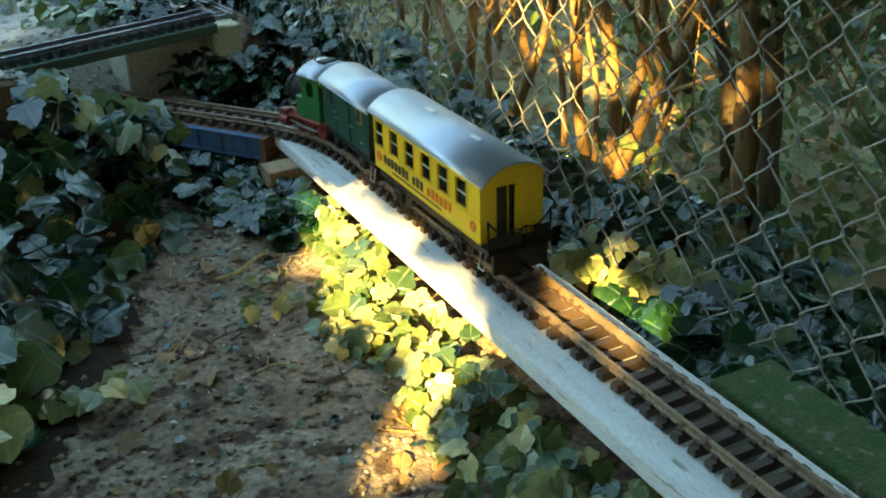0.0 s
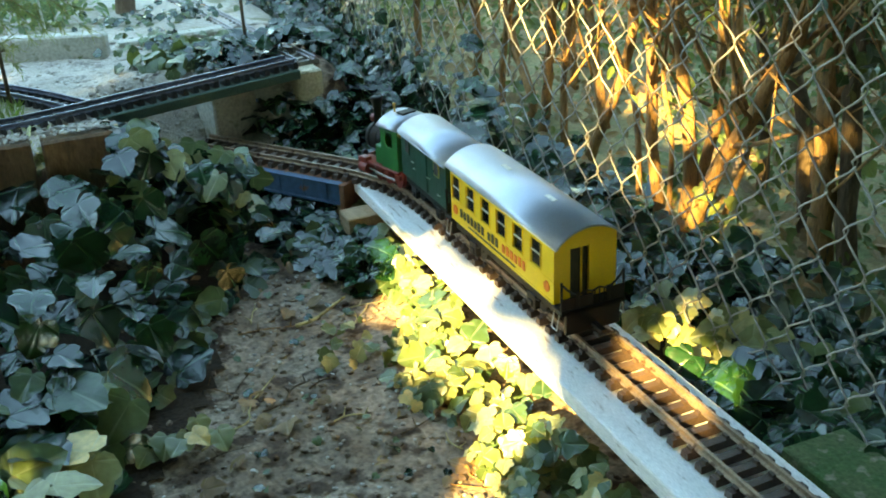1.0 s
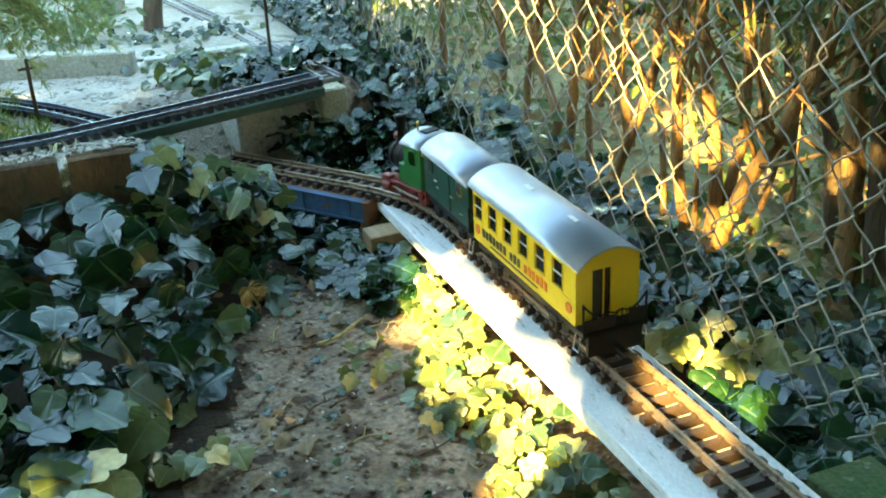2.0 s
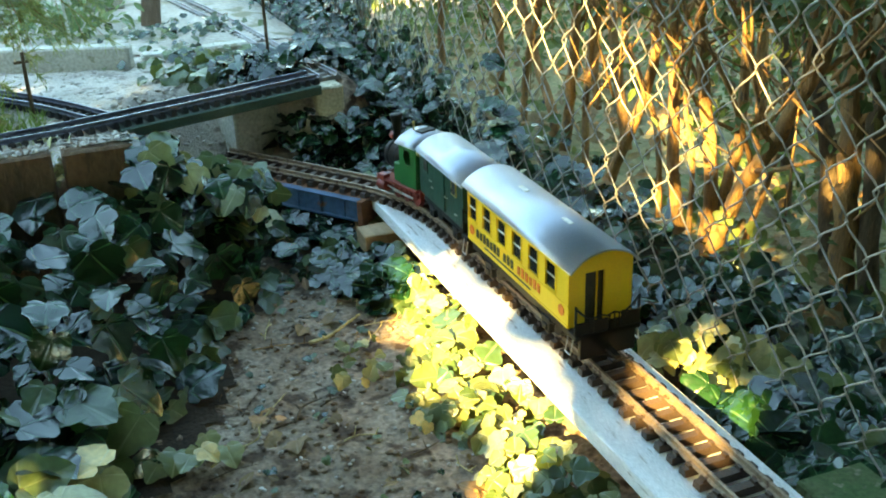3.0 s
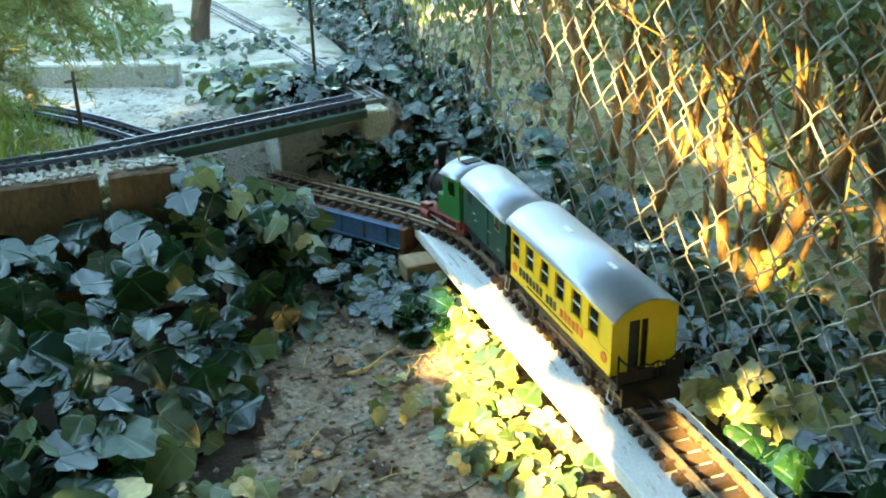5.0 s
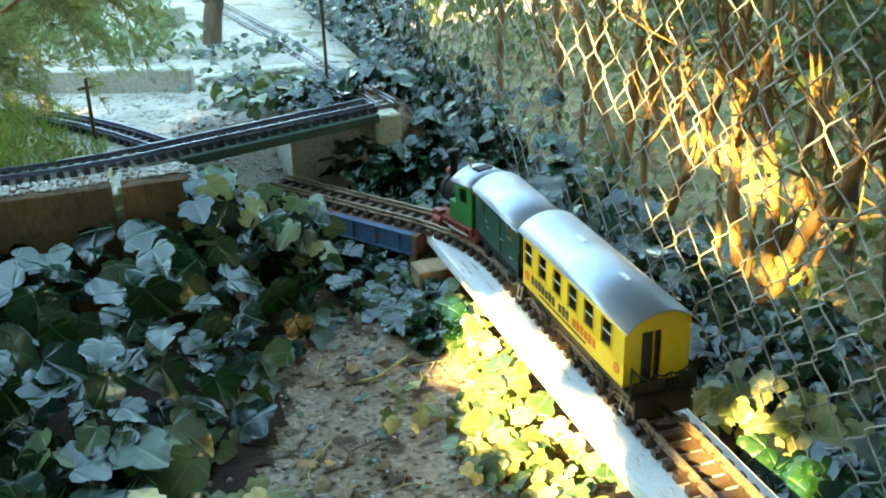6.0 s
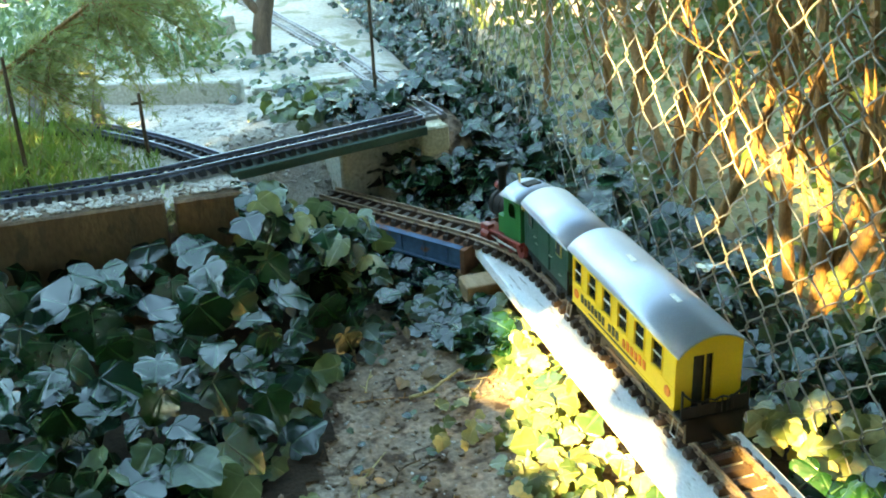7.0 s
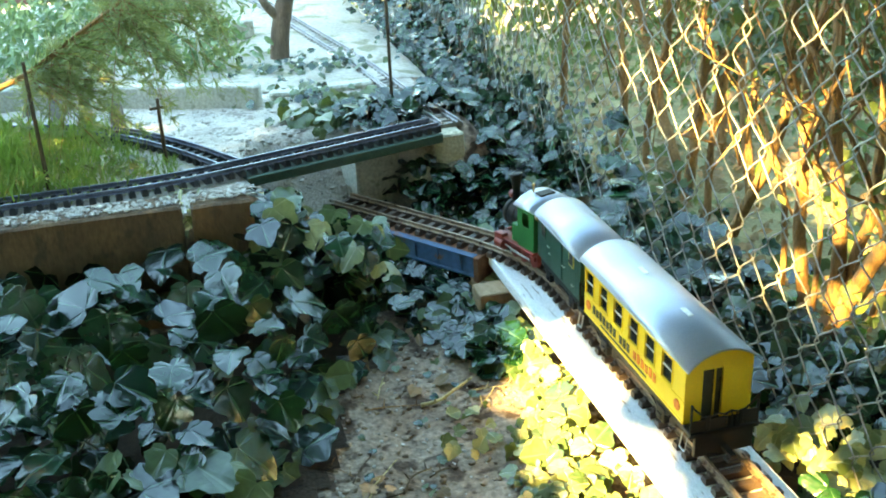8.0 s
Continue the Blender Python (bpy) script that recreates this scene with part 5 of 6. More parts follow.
def stones(name, label, places, mat, smin, smax, r, category="stones", top=None):
    shapes = [pebble_mesh(k) for k in range(5)]
    verts, faces, base = [], [], 0
    for x, y in places:
        v, f = r.choice(shapes)
        s = r.uniform(smin, smax)
        m = np.array(Matrix.Translation((x, y, (height(x, y) if top is None else top) + s * 0.25)) @ Euler((r.uniform(-0.4, 0.4), r.uniform(-0.4, 0.4), r.uniform(0, 6.3))).to_matrix().to_4x4() @ Matrix.Scale(s, 4))
        verts.append(np.array(v) @ m[:3, :3].T + m[:3, 3])
        faces += [tuple(i + base for i in t) for t in f]
        base += len(v)
    me = bpy.data.meshes.new(name)
    me.from_pydata(np.concatenate(verts).tolist(), [], faces)
    me.materials.append(mat)
    return tagged(new(name, me), label, category, kind="stuff")


PEBBLE = material("mixed_pebbles", (0.56, 0.52, 0.45), (0.22, 0.19, 0.16), 0.8, scale=75, fine=300, bump=0.4)
stones("gravel", "loose pale gravel on the raised bed", [(r2.uniform(-1.5, -0.05), r2.uniform(0.69, 1.38)) for _ in range(5200)], PEBBLE, 0.003, 0.0085, r2, "gravel")
stones("gravel", "loose ballast along the top of the wall", [(r2.uniform(-1.4, -0.44), r2.uniform(0.685, 0.74)) for _ in range(500)], PEBBLE, 0.004, 0.009, r2, "gravel")
stones("gravel", "pale gravel spilt over the top of the retaining wall", [(x, r2.uniform(0.624, 0.668)) for x in [r2.uniform(-1.2, -0.44) for _ in range(900)] if not -0.562 < x < -0.547], PEBBLE, 0.0018, 0.005, r2, "gravel", 0.142)
stones("pebbles", "small stones and crumbs scattered on the path", [(r2.uniform(-0.55, -0.05), r2.uniform(-0.4, 0.75)) for _ in range(700)], PEBBLE, 0.0012, 0.0042, r2)
stones("soil_clods", "dark crumbs of soil on the path", [(r2.uniform(-0.6, 0.0), r2.uniform(-0.5, 0.8)) for _ in range(2200)], SOIL, 0.0015, 0.0065, r2, "soil")

LITTER = material("leaf_litter", (0.2, 0.17, 0.085), (0.32, 0.27, 0.14), 0.95, scale=9, fine=120, bump=0.8, spots=(0.16, 0.18, 0.08), spot_amount=0.4, spec=0.2)
ground_patch("ground_behind_fence", "olive leaf litter and moss behind the fence", 0.3, 2.4, -1.0, 2.6, LITTER, 0.25, 0.005, 0.04)

# dark sheets paint the ivy's shade on the soil, out past the bank's edge
ground_patch("ground_under_ivy", "soil coloured dark as the shade beneath the ivy", -1.6, -0.2, -0.9, 0.61, SHADE_SOIL, 0.12, 0.004, 0.02, lambda x, y: x < ivy_edge(y) - 0.015 + 0.085 * smooth(0.42, 0.2, y))
ground_patch("ground_fence_foot", "soil coloured dark as the shade along the fence", 0.09, 0.42, -0.9, 2.3, SHADE_SOIL, 0.06, 0.009, 0.02)

# low walls at the back of the bed
low_wall = tagged(thing("wall_edging", "low grey concrete edging wall behind the gravel", "wall"), kind="structure")
for x0, y0, x1, y1, h in ((-1.9, 1.51, -1.35, 1.49, 0.055), (-1.345, 1.49, -0.87, 1.457, 0.055), (-0.865, 1.455, -0.37, 1.26, 0.055)):
    a = math.degrees(math.atan2(y1 - y0, x1 - x0))
    L = math.hypot(x1 - x0, y1 - y0)
    bm = box(bmesh.new(), 0, 0, -0.03, L, 0.035, h, 0.004)
    bmesh.ops.subdivide_edges(bm, edges=bm.edges[:], cuts=4, use_grid_fill=True)
    for v in bm.verts:
        v.co += Vector((0, noise.noise(v.co * 20), noise.noise(v.co * 14))) * 0.002
    ob = part("slab", bm, CONCRETE, low_wall)
    ob.matrix_world = pose(x0, y0, BED_Z, 0, 0, a)
board("kerb_stone", "pale kerb stone at the edge of the bed", -0.12, -0.02, -0.02, 0.12, 0.02, 0.02, CONCRETE, pose(-0.22, 1.33, BED_Z, 0, 0, 4), 0.005)

PEG_WOOD = material("grey_weathered_peg", (0.3, 0.29, 0.26), (0.2, 0.19, 0.17), 0.9, scale=40, fine=200, bump=0.5)
palisade = thing("palisade", "row of short round-topped grey timber pegs", "edging")
for k in range(4):
    x, y = -0.664 - 0.066 * k, 1.2 + 0.072 * k
    bm = bmesh.new()
    prof = [(0.0148, -0.02), (0.0148, 0.058), (0.0135, 0.068), (0.009, 0.0745), (0.003, 0.077)]
    tube(bm, [(0, 0, z) for _, z in prof], [q for q, _ in prof], 10)
    ob = part("peg", bm, PEG_WOOD, palisade)
    ob.matrix_world = pose(x, y, height(x, y), r2.uniform(-3, 3), r2.uniform(-3, 3), 0)


def telegraph_pole(x, y, h, arm, turn):
    t = thing("toy_telegraph_pole", "dark wooden toy telegraph pole with a short cross-arm" if arm else "plain dark toy telegraph pole", "pole", "toy telegraph poles", at=pose(x, y, height(x, y), 0, 0, turn))
    part("pole", tube(bmesh.new(), [(0, 0, -0.02), (0, 0, h * 0.6), (0.001, 0, h)], [0.0042, 0.0036, 0.003], 8), DARK_BARK, t)
    if arm:
        z = h - 0.02
        a = part("cross_arm", box(bmesh.new(), -0.016, -0.0022, z, 0.016, 0.0022, z + 0.005, 0.0006), DARK_BARK, t)
        for q in (-0.013, 0.013):
            part("insulator", cyl(bmesh.new(), (q, 0, z + 0.005), (q, 0, z + 0.0095), 0.0022, n=8), CREAM, a)
    return t


telegraph_pole(-0.578, 0.959, 0.132, True, 10)
telegraph_pole(-0.785, 0.884, 0.24, False, 0)
tagged(part("stake", cyl(bmesh.new(), (-0.106, 1.1, 0.05), (-0.106, 1.1, 0.36), 0.0035, n=8), DARK_BARK), "thin dark metal stake at the bridge end", "stake")
tagged(part("marker_pipe", cyl(bmesh.new(), (-0.469, 1.567, 0.05), (-0.475, 1.567, 0.2), 0.0035, n=8), WINDOW_BAR), "thin white plastic pipe in the ground", "pipe")

# small tree on the bed
TRUNK_BARK = material("grey_brown_bark", (0.21, 0.15, 0.11), (0.14, 0.1, 0.075), 0.95, scale=30, fine=170, bump=0.9, stretch=(2.5, 2.5, 0.5), spec=0.2)
tree = thing("tree", "small tree with a grey-brown leaning trunk that forks", "tree")
TRUNK = spline([(-0.275, 1.68, 0.05), (-0.262, 1.69, 0.16), (-0.235, 1.7, 0.27), (-0.215, 1.72, 0.42), (-0.23, 1.76, 0.7)], 4)
part("trunk", tube(bmesh.new(), TRUNK, [(0.032 if i == 0 else 0.026 - 0.009 * i / len(TRUNK)) for i in range(len(TRUNK))], 12), TRUNK_BARK, tree, "", True)
part("limb", tube(bmesh.new(), spline([(-0.253, 1.69, 0.19), (-0.29, 1.69, 0.235), (-0.32, 1.7, 0.3), (-0.37, 1.72, 0.4), (-0.45, 1.75, 0.55)], 4), [0.013 - 0.0005 * i for i in range(17)], 8), TRUNK_BARK, tree, "", True)
part("limb", tube(bmesh.new(), spline([(-0.245, 1.69, 0.23), (-0.2, 1.69, 0.28), (-0.17, 1.7, 0.36), (-0.12, 1.74, 0.5)], 4), [0.01 - 0.0004 * i for i in range(13)], 8), TRUNK_BARK, tree, "", True)
joined_leaves("crown", SHRUB_SHAPES, [leaf_pose((-0.35 + r2.gauss(0, 0.2), 1.8 + r2.gauss(0, 0.12), 0.62 + r2.gauss(0, 0.1)), (0, -0.5, 0.7), r2.uniform(0.03, 0.05), r2, 0.8) for _ in range(500)], SHRUB_LEAF, tree)

# grass and weeds in the bed
blades = []
for _ in range(4200):
    x, y = r2.uniform(-1.3, -0.56), r2.uniform(0.82, 1.2)
    if x > -0.62 and y > 0.98:
        continue
    if (side_path(1.15 + (x + 0.7) * 1.2)[0] - Vector((x, y, 0))).length < 0.07:
        continue
    n = Vector((r2.gauss(0, 1), r2.gauss(0, 1), 0)).normalized()
    tip = (Vector((0, 0, 1)) + Vector((r2.gauss(0, 0.35), r2.gauss(0, 0.35), 0))).normalized()
    n = (n - tip * n.dot(tip)).normalized()
    m = Matrix((tip.cross(n), tip, n)).transposed().to_4x4()
    blades.append(Matrix.Translation((x, y, height(x, y))) @ m @ Matrix.Scale(r2.uniform(0.025, 0.07) * (0.6 + 0.9 * smooth(-0.6, -0.9, x)), 4))
joined_leaves("grass", BLADE_SHAPES, blades, GRASS, None, "tuft of long green grass on the raised bed", "grass")
leafy_mass("weeds", "bright green leafy weeds in the grass", "weeds", [((-0.8, 0.92, 0.11), (0.14, 0.05, 0.035)), ((-0.66, 0.93, 0.11), (0.07, 0.05, 0.03)), ((-0.9, 1.05, 0.11), (0.14, 0.07, 0.03))], 260, (0.015, 0.03), IVY_SUN_PALE, SHRUB_SHAPES, r2)
leafy_mass("weeds", "tuft of dry yellowish weeds between the wall blocks", "weeds", [((-0.555, 0.66, 0.12), (0.035, 0.03, 0.045))], 70, (0.012, 0.028), IVY_SUN_PALE, BLADE_SHAPES + SHRUB_SHAPES, r2)
leafy_mass("weeds", "bright green broad-leaved weeds beside the bridge", "weeds", [((-0.25, 1.12, 0.11), (0.1, 0.08, 0.025)), ((-0.17, 1.2, 0.11), (0.06, 0.05, 0.02))], 150, (0.02, 0.04), IVY_MID, IVY_SHAPES, r2)
near, rest = [], []
for _ in range(300):
    cx, cy, sx, sy = r2.choice([(-0.27, 1.28, 0.09, 0.06), (-0.3, 1.55, 0.14, 0.07), (-0.16, 1.52, 0.08, 0.1), (0.1, 1.25, 0.05, 0.15), (-0.2, 1.12, 0.05, 0.05)])
    x, y = r2.gauss(cx, sx * 0.6), r2.gauss(cy, sy * 0.6)
    climb(near, rest, leaf_pose((x, y, height(x, y) + 0.008 + r2.random() * 0.03), (-0.1, -0.5, 0.9), r2.uniform(0.012, 0.024), r2, 0.6), True)
ivy_plant("patches of green ivy over the edging of the bed", near, rest, IVY_MESHES[:4] + MID_MESHES[:4], IVY_MID)

# feathery overhanging branch
CONIFER = leaf_material("feathery_needles", (0.13, 0.19, 0.08), (0.32, 0.34, 0.13), (0.34, 0.36, 0.18), rough=0.6, through=0.35, glow=(0.3, 0.34, 0.08))
branch = thing("overhanging_branch", "feathery green branch hanging over the bed", "branch")
BR = spline([(-1.3, 0.98, 0.10), (-0.92, 1.0, 0.24), (-0.80, 1.0, 0.285), (-0.70, 1.01, 0.345), (-0.61, 1.02, 0.40), (-0.5, 1.05, 0.48)], 4)
part("stem", tube(bmesh.new(), BR, [0.006 - 0.00015 * i for i in range(len(BR))], 8), BARK, branch, "", True)
needles = []
for _ in range(84):
    a = r2.choice(BR[7:])
    d = Vector((r2.uniform(-0.2, 1.0), r2.gauss(0, 0.5), r2.uniform(-0.6, 0.3))).normalized()
    L = r2.uniform(0.08, 0.24)
    pts = [a + d * L * k / 6 + Vector((0, 0, -0.05 * (k / 6) ** 2)) for k in range(7)]
    part("twig", tube(bmesh.new(), pts, [0.0013 - 0.00015 * k for k in range(7)], 5), BARK, branch)
    for k in range(84):
        q = pts[1 + k % 6]
        n = Vector((r2.gauss(0, 1), r2.gauss(0, 1), r2.gauss(0, 1))).normalized()
        tip = (d + Vector((r2.gauss(0, 0.6), r2.gauss(0, 0.6), r2.gauss(0, 0.6)))).normalized()
        n = (n - tip * n.dot(tip)).normalized()
        m = Matrix((tip.cross(n), tip, n)).transposed().to_4x4()
        needles.append(Matrix.Translation(q) @ m @ Matrix.Scale(r2.uniform(0.018, 0.04), 4))
joined_leaves("needles", BLADE_SHAPES, needles, CONIFER, branch)

# far shrubs, house and clutter
leafy_mass("far_shrubs", "grey-green shrubs behind the raised bed", "shrubs", [((-0.62, 1.62, 0.13), (0.24, 0.12, 0.09)), ((-0.45, 1.75, 0.15), (0.16, 0.14, 0.13)), ((-1.05, 1.75, 0.14), (0.3, 0.16, 0.13)), ((-0.8, 1.95, 0.16), (0.3, 0.2, 0.18)), ((-1.5, 2.0, 0.1), (0.4, 0.3, 0.14)), ((-0.62, 2.4, 0.2), (0.26, 0.3, 0.26)), ((-1.0, 2.5, 0.05), (0.3, 0.3, 0.12))], 9000, (0.018, 0.036), FAR_LEAF, SHRUB_SHAPES, r2)
BRICK = material("brown_brick", (0.14, 0.07, 0.055), (0.1, 0.05, 0.04), 0.9, scale=3, fine=30, bump=0.3)
BLUE_PAINT = material("blue_painted_boards", (0.08, 0.14, 0.3), (0.06, 0.1, 0.22), 0.6, scale=3, fine=30, bump=0.2)
house = thing("house", "brown brick house with small dark windows", "house", at=pose(-1.24, 6.4, -0.95))
part("wall", box(bmesh.new(), -4.5, 0, 0, 0, 3.0, 2.6), BRICK, house)
part("roof", extrude_profile(bmesh.new(), [(-4.7, 2.6), (0.2, 2.6), (-2.25, 3.8)], -0.2, 3.2), TERRACOTTA, house)
for x in (-0.55, -1.2, -1.9):
    for z in (0.6, 1.6):
        w = part("window", box(bmesh.new(), x - 0.16, -0.03, z - 0.02, x + 0.16, 0.02, z + 0.42, 0.01), WINDOW_BAR, house, "white window frame")
        part("pane", box(bmesh.new(), x - 0.12, -0.036, z + 0.02, x + 0.12, -0.031, z + 0.38), INSIDE, w)
shed = thing("shed", "blue painted garden shed", "shed", at=pose(-1.2, 6.3, -0.9))
part("wall", box(bmesh.new(), 0, 0, 0, 0.2, 0.6, 1.5), BLUE_PAINT, shed)
part("roof", box(bmesh.new(), -0.03, -0.05, 1.5, 0.25, 0.65, 1.56, 0.01), CONCRETE, shed)
board("garden_bench_slab", "grey concrete slab on the bed", -0.06, -0.03, 0.0, 0.06, 0.03, 0.05, CONCRETE, pose(-0.37, 1.95, BED_Z + 0.01, 0, 0, 8), 0.004)

# twigs, sprigs and dry leaves on the path
def twig(label, pts, r, mat):
    t = thing("twig", label, "twig")
    line = spline([(x, y, height(x, y) + dz) for x, y, dz in pts], 4)
    part("stick", tube(bmesh.new(), line, [r * (1 - 0.5 * i / len(line)) for i in range(len(line))], 7), mat, t, "", True)
    for i in range(3, len(line) - 1, 4):
        p = line[i]
        d = Vector((r2.gauss(0, 0.5), r2.gauss(0, 0.5), 0.8)).normalized()
        part("spur", tube(bmesh.new(), [p, p + d * 0.007, p + d * 0.013], [r * 0.7, r * 0.6, r * 0.25], 5), mat, t)
    return t


PALE_TWIG = material("pale_dry_twig", (0.55, 0.45, 0.2), (0.42, 0.33, 0.14), 0.7, scale=60, fine=300, bump=0.4)
twig("pale yellow dry twig lying across the path", [(-0.255, 0.318, 0.004), (-0.225, 0.322, 0.006), (-0.19, 0.34, 0.009), (-0.165, 0.352, 0.012)], 0.0032, PALE_TWIG)
twig("thin brown twig on the trodden soil", [(-0.34, 0.33, 0.003), (-0.3, 0.325, 0.004), (-0.25, 0.32, 0.003)], 0.0013, BARK)
twig("short dark stick on the path", [(-0.33, 0.115, 0.003), (-0.31, 0.15, 0.006), (-0.28, 0.165, 0.004)], 0.0018, DARK_BARK)
twig("short dark stick on the path", [(-0.36, 0.11, 0.003), (-0.33, 0.118, 0.003)], 0.0016, DARK_BARK)
twig("thin bent stem beside the path", [(-0.45, 0.06, 0.006), (-0.415, 0.075, 0.01), (-0.385, 0.085, 0.012), (-0.38, 0.1, 0.02)], 0.0014, PALE_TWIG)
for _ in range(26):
    x, y, a, L = r2.uniform(-0.46, -0.1), r2.uniform(-0.35, 0.5), r2.uniform(0, 6.3), r2.uniform(0.012, 0.04)
    dx, dy = math.cos(a) * L, math.sin(a) * L
    twig("short thin dry stalk on the soil", [(x - dx, y - dy, 0.002), (x, y + r2.gauss(0, 0.004), 0.004), (x + dx, y + dy, 0.002)], r2.uniform(0.0007, 0.0014), r2.choice([DARK_BARK, BARK, PALE_TWIG]))
near = [leaf_pose((r2.uniform(-0.42, -0.12), r2.uniform(-0.3, 0.45), -0.1), (0, -0.3, 1), r2.uniform(0.008, 0.018), r2, 0.6) for _ in range(60)]
for m in near:
    m.translation.z = height(m.translation.x, m.translation.y) + 0.006
ivy_plant("tiny green seedlings on the trodden soil", near, [], MID_MESHES[:3] + IVY_MESHES[:3], IVY_MID)
near = [leaf_pose((-0.45 + r2.gauss(0, 0.035), 0.085 + r2.gauss(0, 0.02), height(-0.45, 0.085) + 0.015 + 0.02 * r2.random()), (0.1, -0.5, 1), r2.uniform(0.025, 0.042), r2, 0.4) for _ in range(7)]
near += [leaf_pose((-0.2 + r2.gauss(0, 0.03), 0.2 + r2.gauss(0, 0.05), height(-0.2, 0.2) + 0.01), (0, -0.4, 1), r2.uniform(0.015, 0.03), r2, 0.5) for _ in range(14)]
ivy_plant("small sprigs of young ivy sprouting on the path", near, [], SUN_PALE_MESHES, IVY_SUN_PALE)
poses = [leaf_pose((x, y, height(x, y) + 0.006), (0, -0.2, 1), r2.uniform(0.012, 0.034), r2, 0.4) for x, y in [(r2.uniform(-0.5, -0.08), r2.uniform(-0.35, 0.6)) for _ in range(70)] + [(r2.gauss(-0.12, 0.03), r2.gauss(-0.12, 0.06)) for _ in range(45)]]
joined_leaves("dry_leaves", SHRUB_SHAPES + IVY_SHAPES[:3], poses, DRY_LEAF, None, "withered brown leaves scattered on the soil", "dry leaves")

# ---- unseen trees added behind the camera, with gaps placed for the low sun's patches ----
r3 = random.Random(5)
SIDE = Vector((SUN_FROM.y, -SUN_FROM.x, 0)).normalized()
LIFT = SUN_FROM.cross(SIDE)
if LIFT.z < 0:
    LIFT = -LIFT
# clear gaps (place lit, radius, share of leaves left in them)
GAPS = [
    ((-0.17, -0.2, -0.1), 0.02, 0), ((-0.15, -0.12, -0.09), 0.035, 0), ((-0.07, -0.1, -0.03), 0.03, 0), ((-0.08, -0.04, -0.04), 0.05, 0), ((-0.08, 0.02, -0.04), 0.055, 0), ((-0.08, 0.09, -0.04), 0.058, 0), ((-0.08, 0.16, -0.04), 0.06, 0), ((-0.08, 0.23, -0.045), 0.064, 0), ((-0.08, 0.3, -0.04), 0.06, 0), ((-0.07, 0.37, -0.04), 0.035, 0),
    ((0.24, -0.03, -0.06), 0.055, 0.02), ((0.055, -0.15, 0.0), 0.02, 0), ((0.055, -0.21, 0.0), 0.02, 0), ((0.055, -0.27, 0.0), 0.015, 0),
    ((0.5, 0.5, -0.04), 0.07, 0.055), ((0.5, 0.41, 0.0), 0.1, 0.05), ((0.5, 0.33, -0.05), 0.08, 0.045), ((0.5, 0.29, 0.05), 0.08, 0.06), ((0.5, 0.58, 0.04), 0.06, 0.05), ((0.5, 0.45, 0.12), 0.09, 0.06),
    ((0.5, 0.97, -0.05), 0.04, 0.12), ((0.5, 0.68, 0.0), 0.02, 0.12),
    ((-0.85, 0.95, 0.13), 0.12, 0.28), ((-0.55, 1.12, 0.1), 0.12, 0.34), ((-0.25, 1.2, 0.1), 0.09, 0.3),
    ((-0.62, 0.02, -0.03), 0.024, 0.05), ((-0.57, 0.06, -0.03), 0.012, 0.04), ((-0.66, 0.12, -0.03), 0.015, 0),
    ((0.6, 0.3, 0.25), 0.24, 0.12), ((0.6, 0.7, 0.25), 0.24, 0.14), ((0.6, 1.1, 0.22), 0.22, 0.17),
]
GAPS = [(Vector(p).dot(SIDE), Vector(p).dot(LIFT), r, kept) for p, r, kept in GAPS]
SHADE_LEAF = leaf_material("shade_tree_leaf", (0.02, 0.05, 0.02), (0.04, 0.09, 0.03), (0.08, 0.12, 0.05), through=0.08)
poses = []


def in_gap(p, wider):
    u, v = p.dot(SIDE), p.dot(LIFT)
    kept = [k for a, b, r, k in GAPS if (u - a) ** 2 + (v - b) ** 2 < (r + wider) ** 2]
    return bool(kept) and r3.random() >= min(kept)


while len(poses) < 17000:
    u, v, d = r3.uniform(-1.9, 2.7), r3.uniform(-0.9, 0.85), r3.uniform(3.0, 3.7)
    p = SIDE * u + LIFT * v + SUN_FROM * d
    if p.z < -0.1:
        continue
    if in_gap(p, 0.035):
        continue
    poses.append(leaf_pose(p, SUN_FROM, r3.uniform(0.06, 0.1), r3, 0.45))
# lower boughs, down to the ground
while len(poses) < 20500:
    p = SIDE * r3.uniform(-1.9, 2.7) + LIFT * r3.uniform(-1.75, -0.85) + SUN_FROM * r3.uniform(3.0, 3.8)
    if p.z > -0.1 and not in_gap(p, 0.035):
        poses.append(leaf_pose(p, SUN_FROM, r3.uniform(0.09, 0.15), r3, 0.5))
# added out of view only to cast the dappled shade
shade = thing("shade_tree", "unseen leafy evergreen trees added to shade the path", "tree")
joined_leaves("crown", IVY_SHAPES + SHRUB_SHAPES[:1], poses, SHADE_LEAF, shade)
for u in (-1.4, -0.6, 0.75, 1.3):
    p = SIDE * u + SUN_FROM * 3.4
    part("trunk", tube(bmesh.new(), [(p.x, p.y, -0.2), (p.x + 0.02, p.y, 0.7), (p.x, p.y + 0.03, 1.7)], [0.07, 0.055, 0.03], 10), DARK_BARK, shade, "", True)

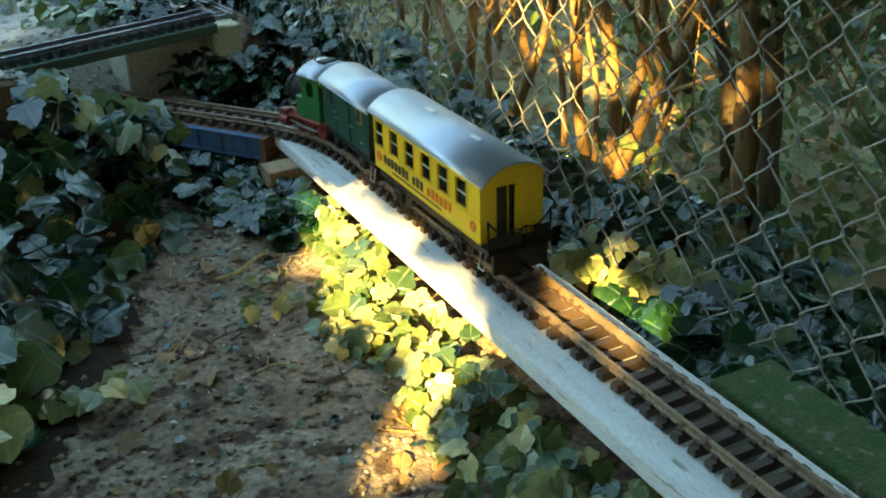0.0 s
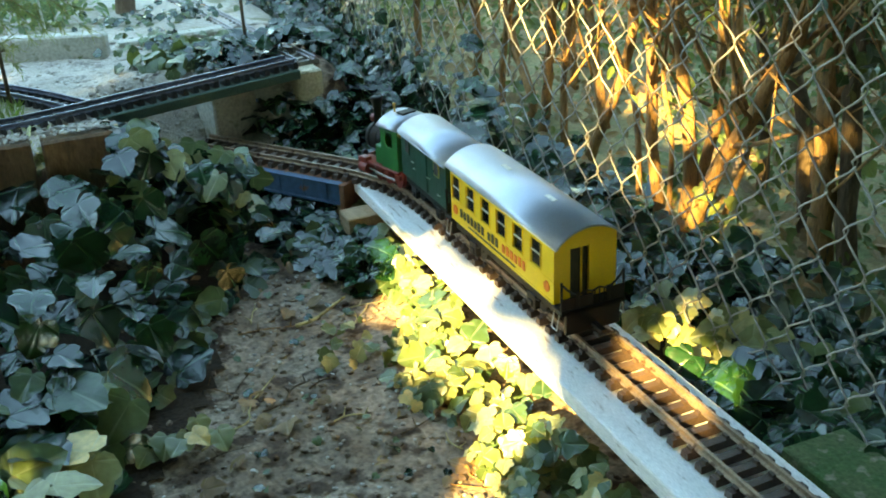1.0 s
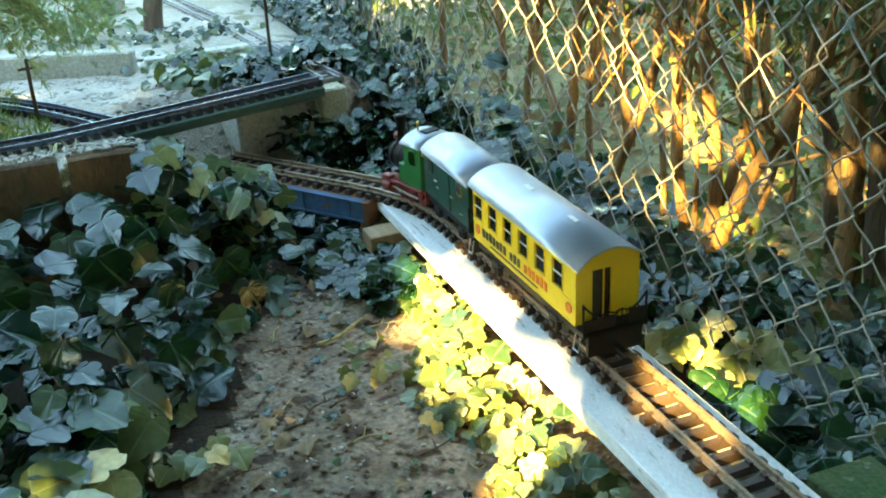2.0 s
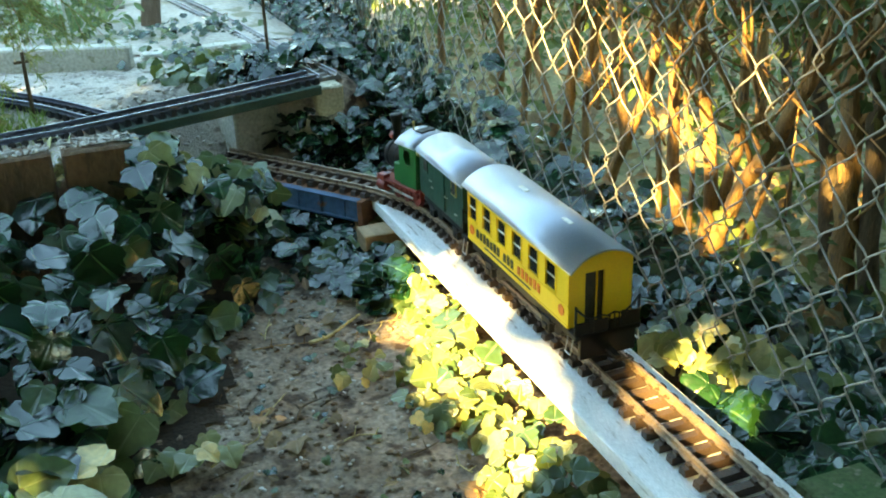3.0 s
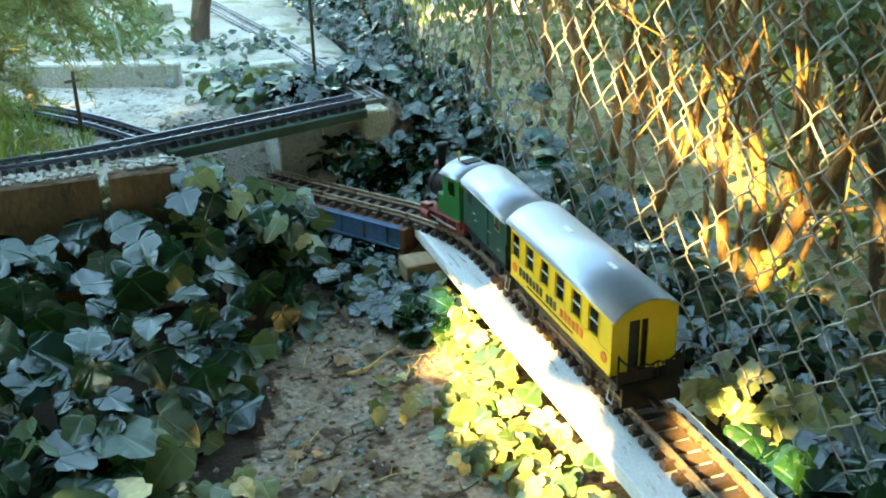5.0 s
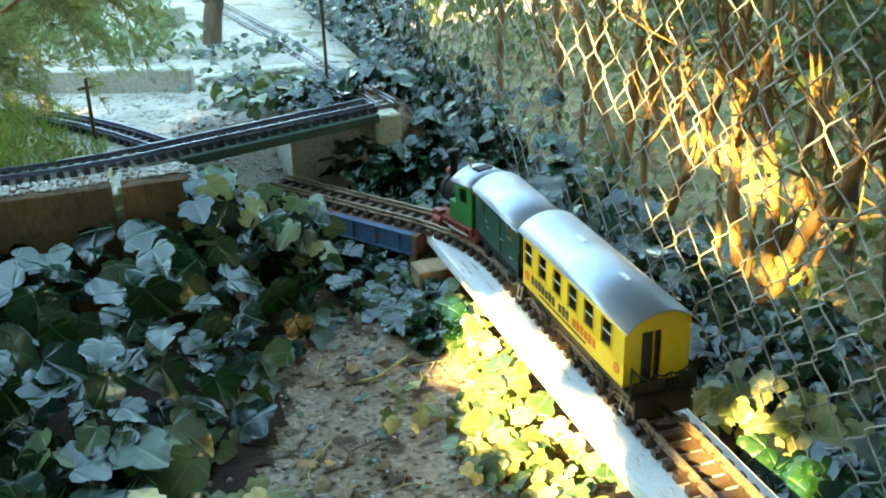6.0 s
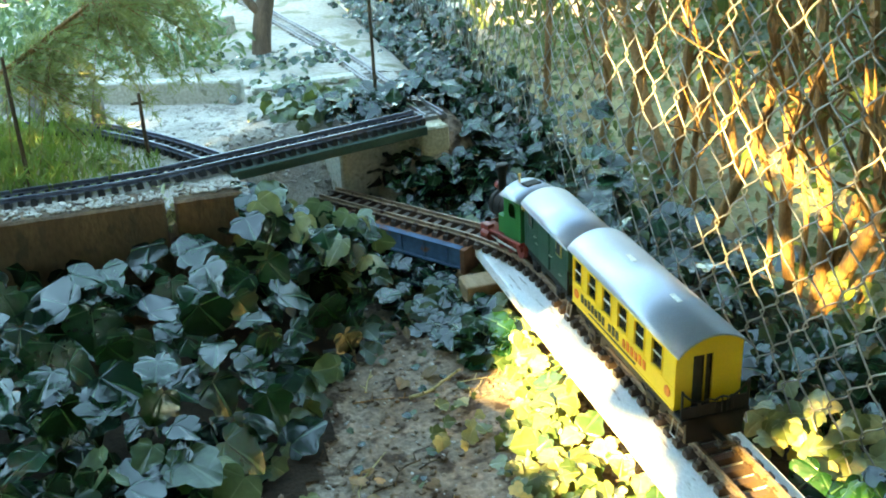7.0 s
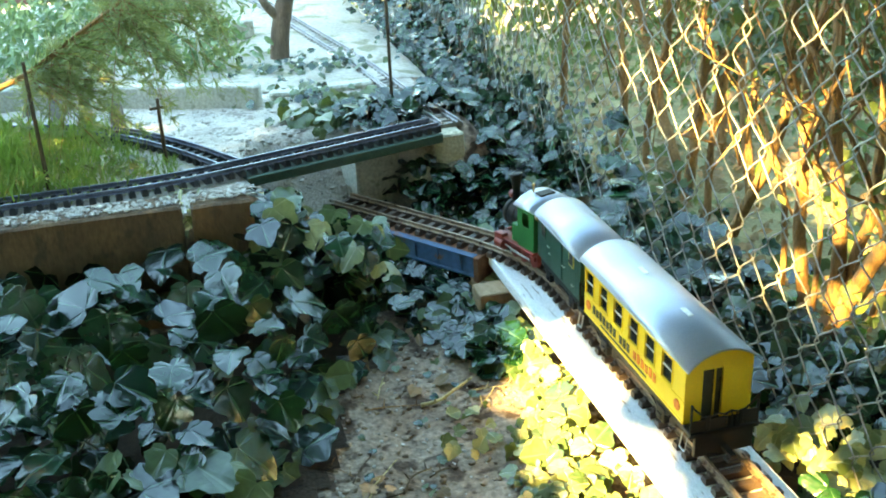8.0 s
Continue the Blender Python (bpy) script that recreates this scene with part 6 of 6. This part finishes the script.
# canopy over and behind the camera, and tall growth on both sides, added to limit skylight
def canopy(name, label, count, spot, size, facing, blocked=None):
    poses = []
    while len(poses) < count:
        p = spot()
        if blocked and blocked(p):
            continue
        poses.append(leaf_pose(p, facing, r3.uniform(*size), r3, 0.5))
    t = thing(name, label, "tree")
    joined_leaves("crown", IVY_SHAPES, poses, SHADE_LEAF, t)
    return t


t = canopy("tree", "unseen broad dark tree crown added over the path to dim skylight", 6500, lambda: Vector((r3.uniform(-2.8, 1.5), r3.uniform(-3.2, 0.45), r3.uniform(1.65, 2.2))), (0.13, 0.22), (0, 0, -1), lambda p: in_gap(p, 0.07))
part("trunk", tube(bmesh.new(), [(0.9, -2.7, -0.2), (0.85, -2.6, 1.0), (0.7, -2.4, 2.0)], [0.14, 0.11, 0.08], 12), DARK_BARK, t, "", True)
t = canopy("tree", "tall thin-leaved evergreen added behind the fence to screen skylight", 1500, lambda: Vector((r3.uniform(1.9, 2.9), r3.uniform(-2.6, 2.4), r3.uniform(-0.15, 2.2))), (0.1, 0.18), (-1, 0, 0.2))
part("trunk", tube(bmesh.new(), [(2.4, 0.0, -0.3), (2.4, 0.05, 1.0), (2.35, 0.0, 2.1)], [0.12, 0.1, 0.06], 12), DARK_BARK, t, "", True)

t = canopy("tree", "unseen dense dark bushy evergreen added behind the path to block skylight", 2600, lambda: Vector((r3.uniform(-0.9, 2.6), r3.uniform(-2.9, -2.1), r3.uniform(-0.15, 1.75))), (0.1, 0.18), (0, 1, 0.2))
for x in (0.0, 1.5):
    part("trunk", tube(bmesh.new(), [(x, -2.5, -0.3), (x + 0.03, -2.5, 0.7), (x, -2.48, 1.5)], [0.09, 0.07, 0.04], 12), DARK_BARK, t, "", True)
# out-of-view row added to keep direct sun off the far garden
t = canopy("tree", "unseen row of tall dark evergreens added to shade the far garden", 3200, lambda: Vector((r3.uniform(-3.7, -3.0), r3.uniform(0.8, 5.6), r3.uniform(-0.9, 1.2))), (0.14, 0.24), (1, 0, 0.2))
for y in (1.6, 3.2, 4.8):
    part("trunk", tube(bmesh.new(), [(-3.35, y, -1.0), (-3.33, y, 0.4), (-3.35, y, 1.0)], [0.1, 0.08, 0.04], 12), DARK_BARK, t, "", True)
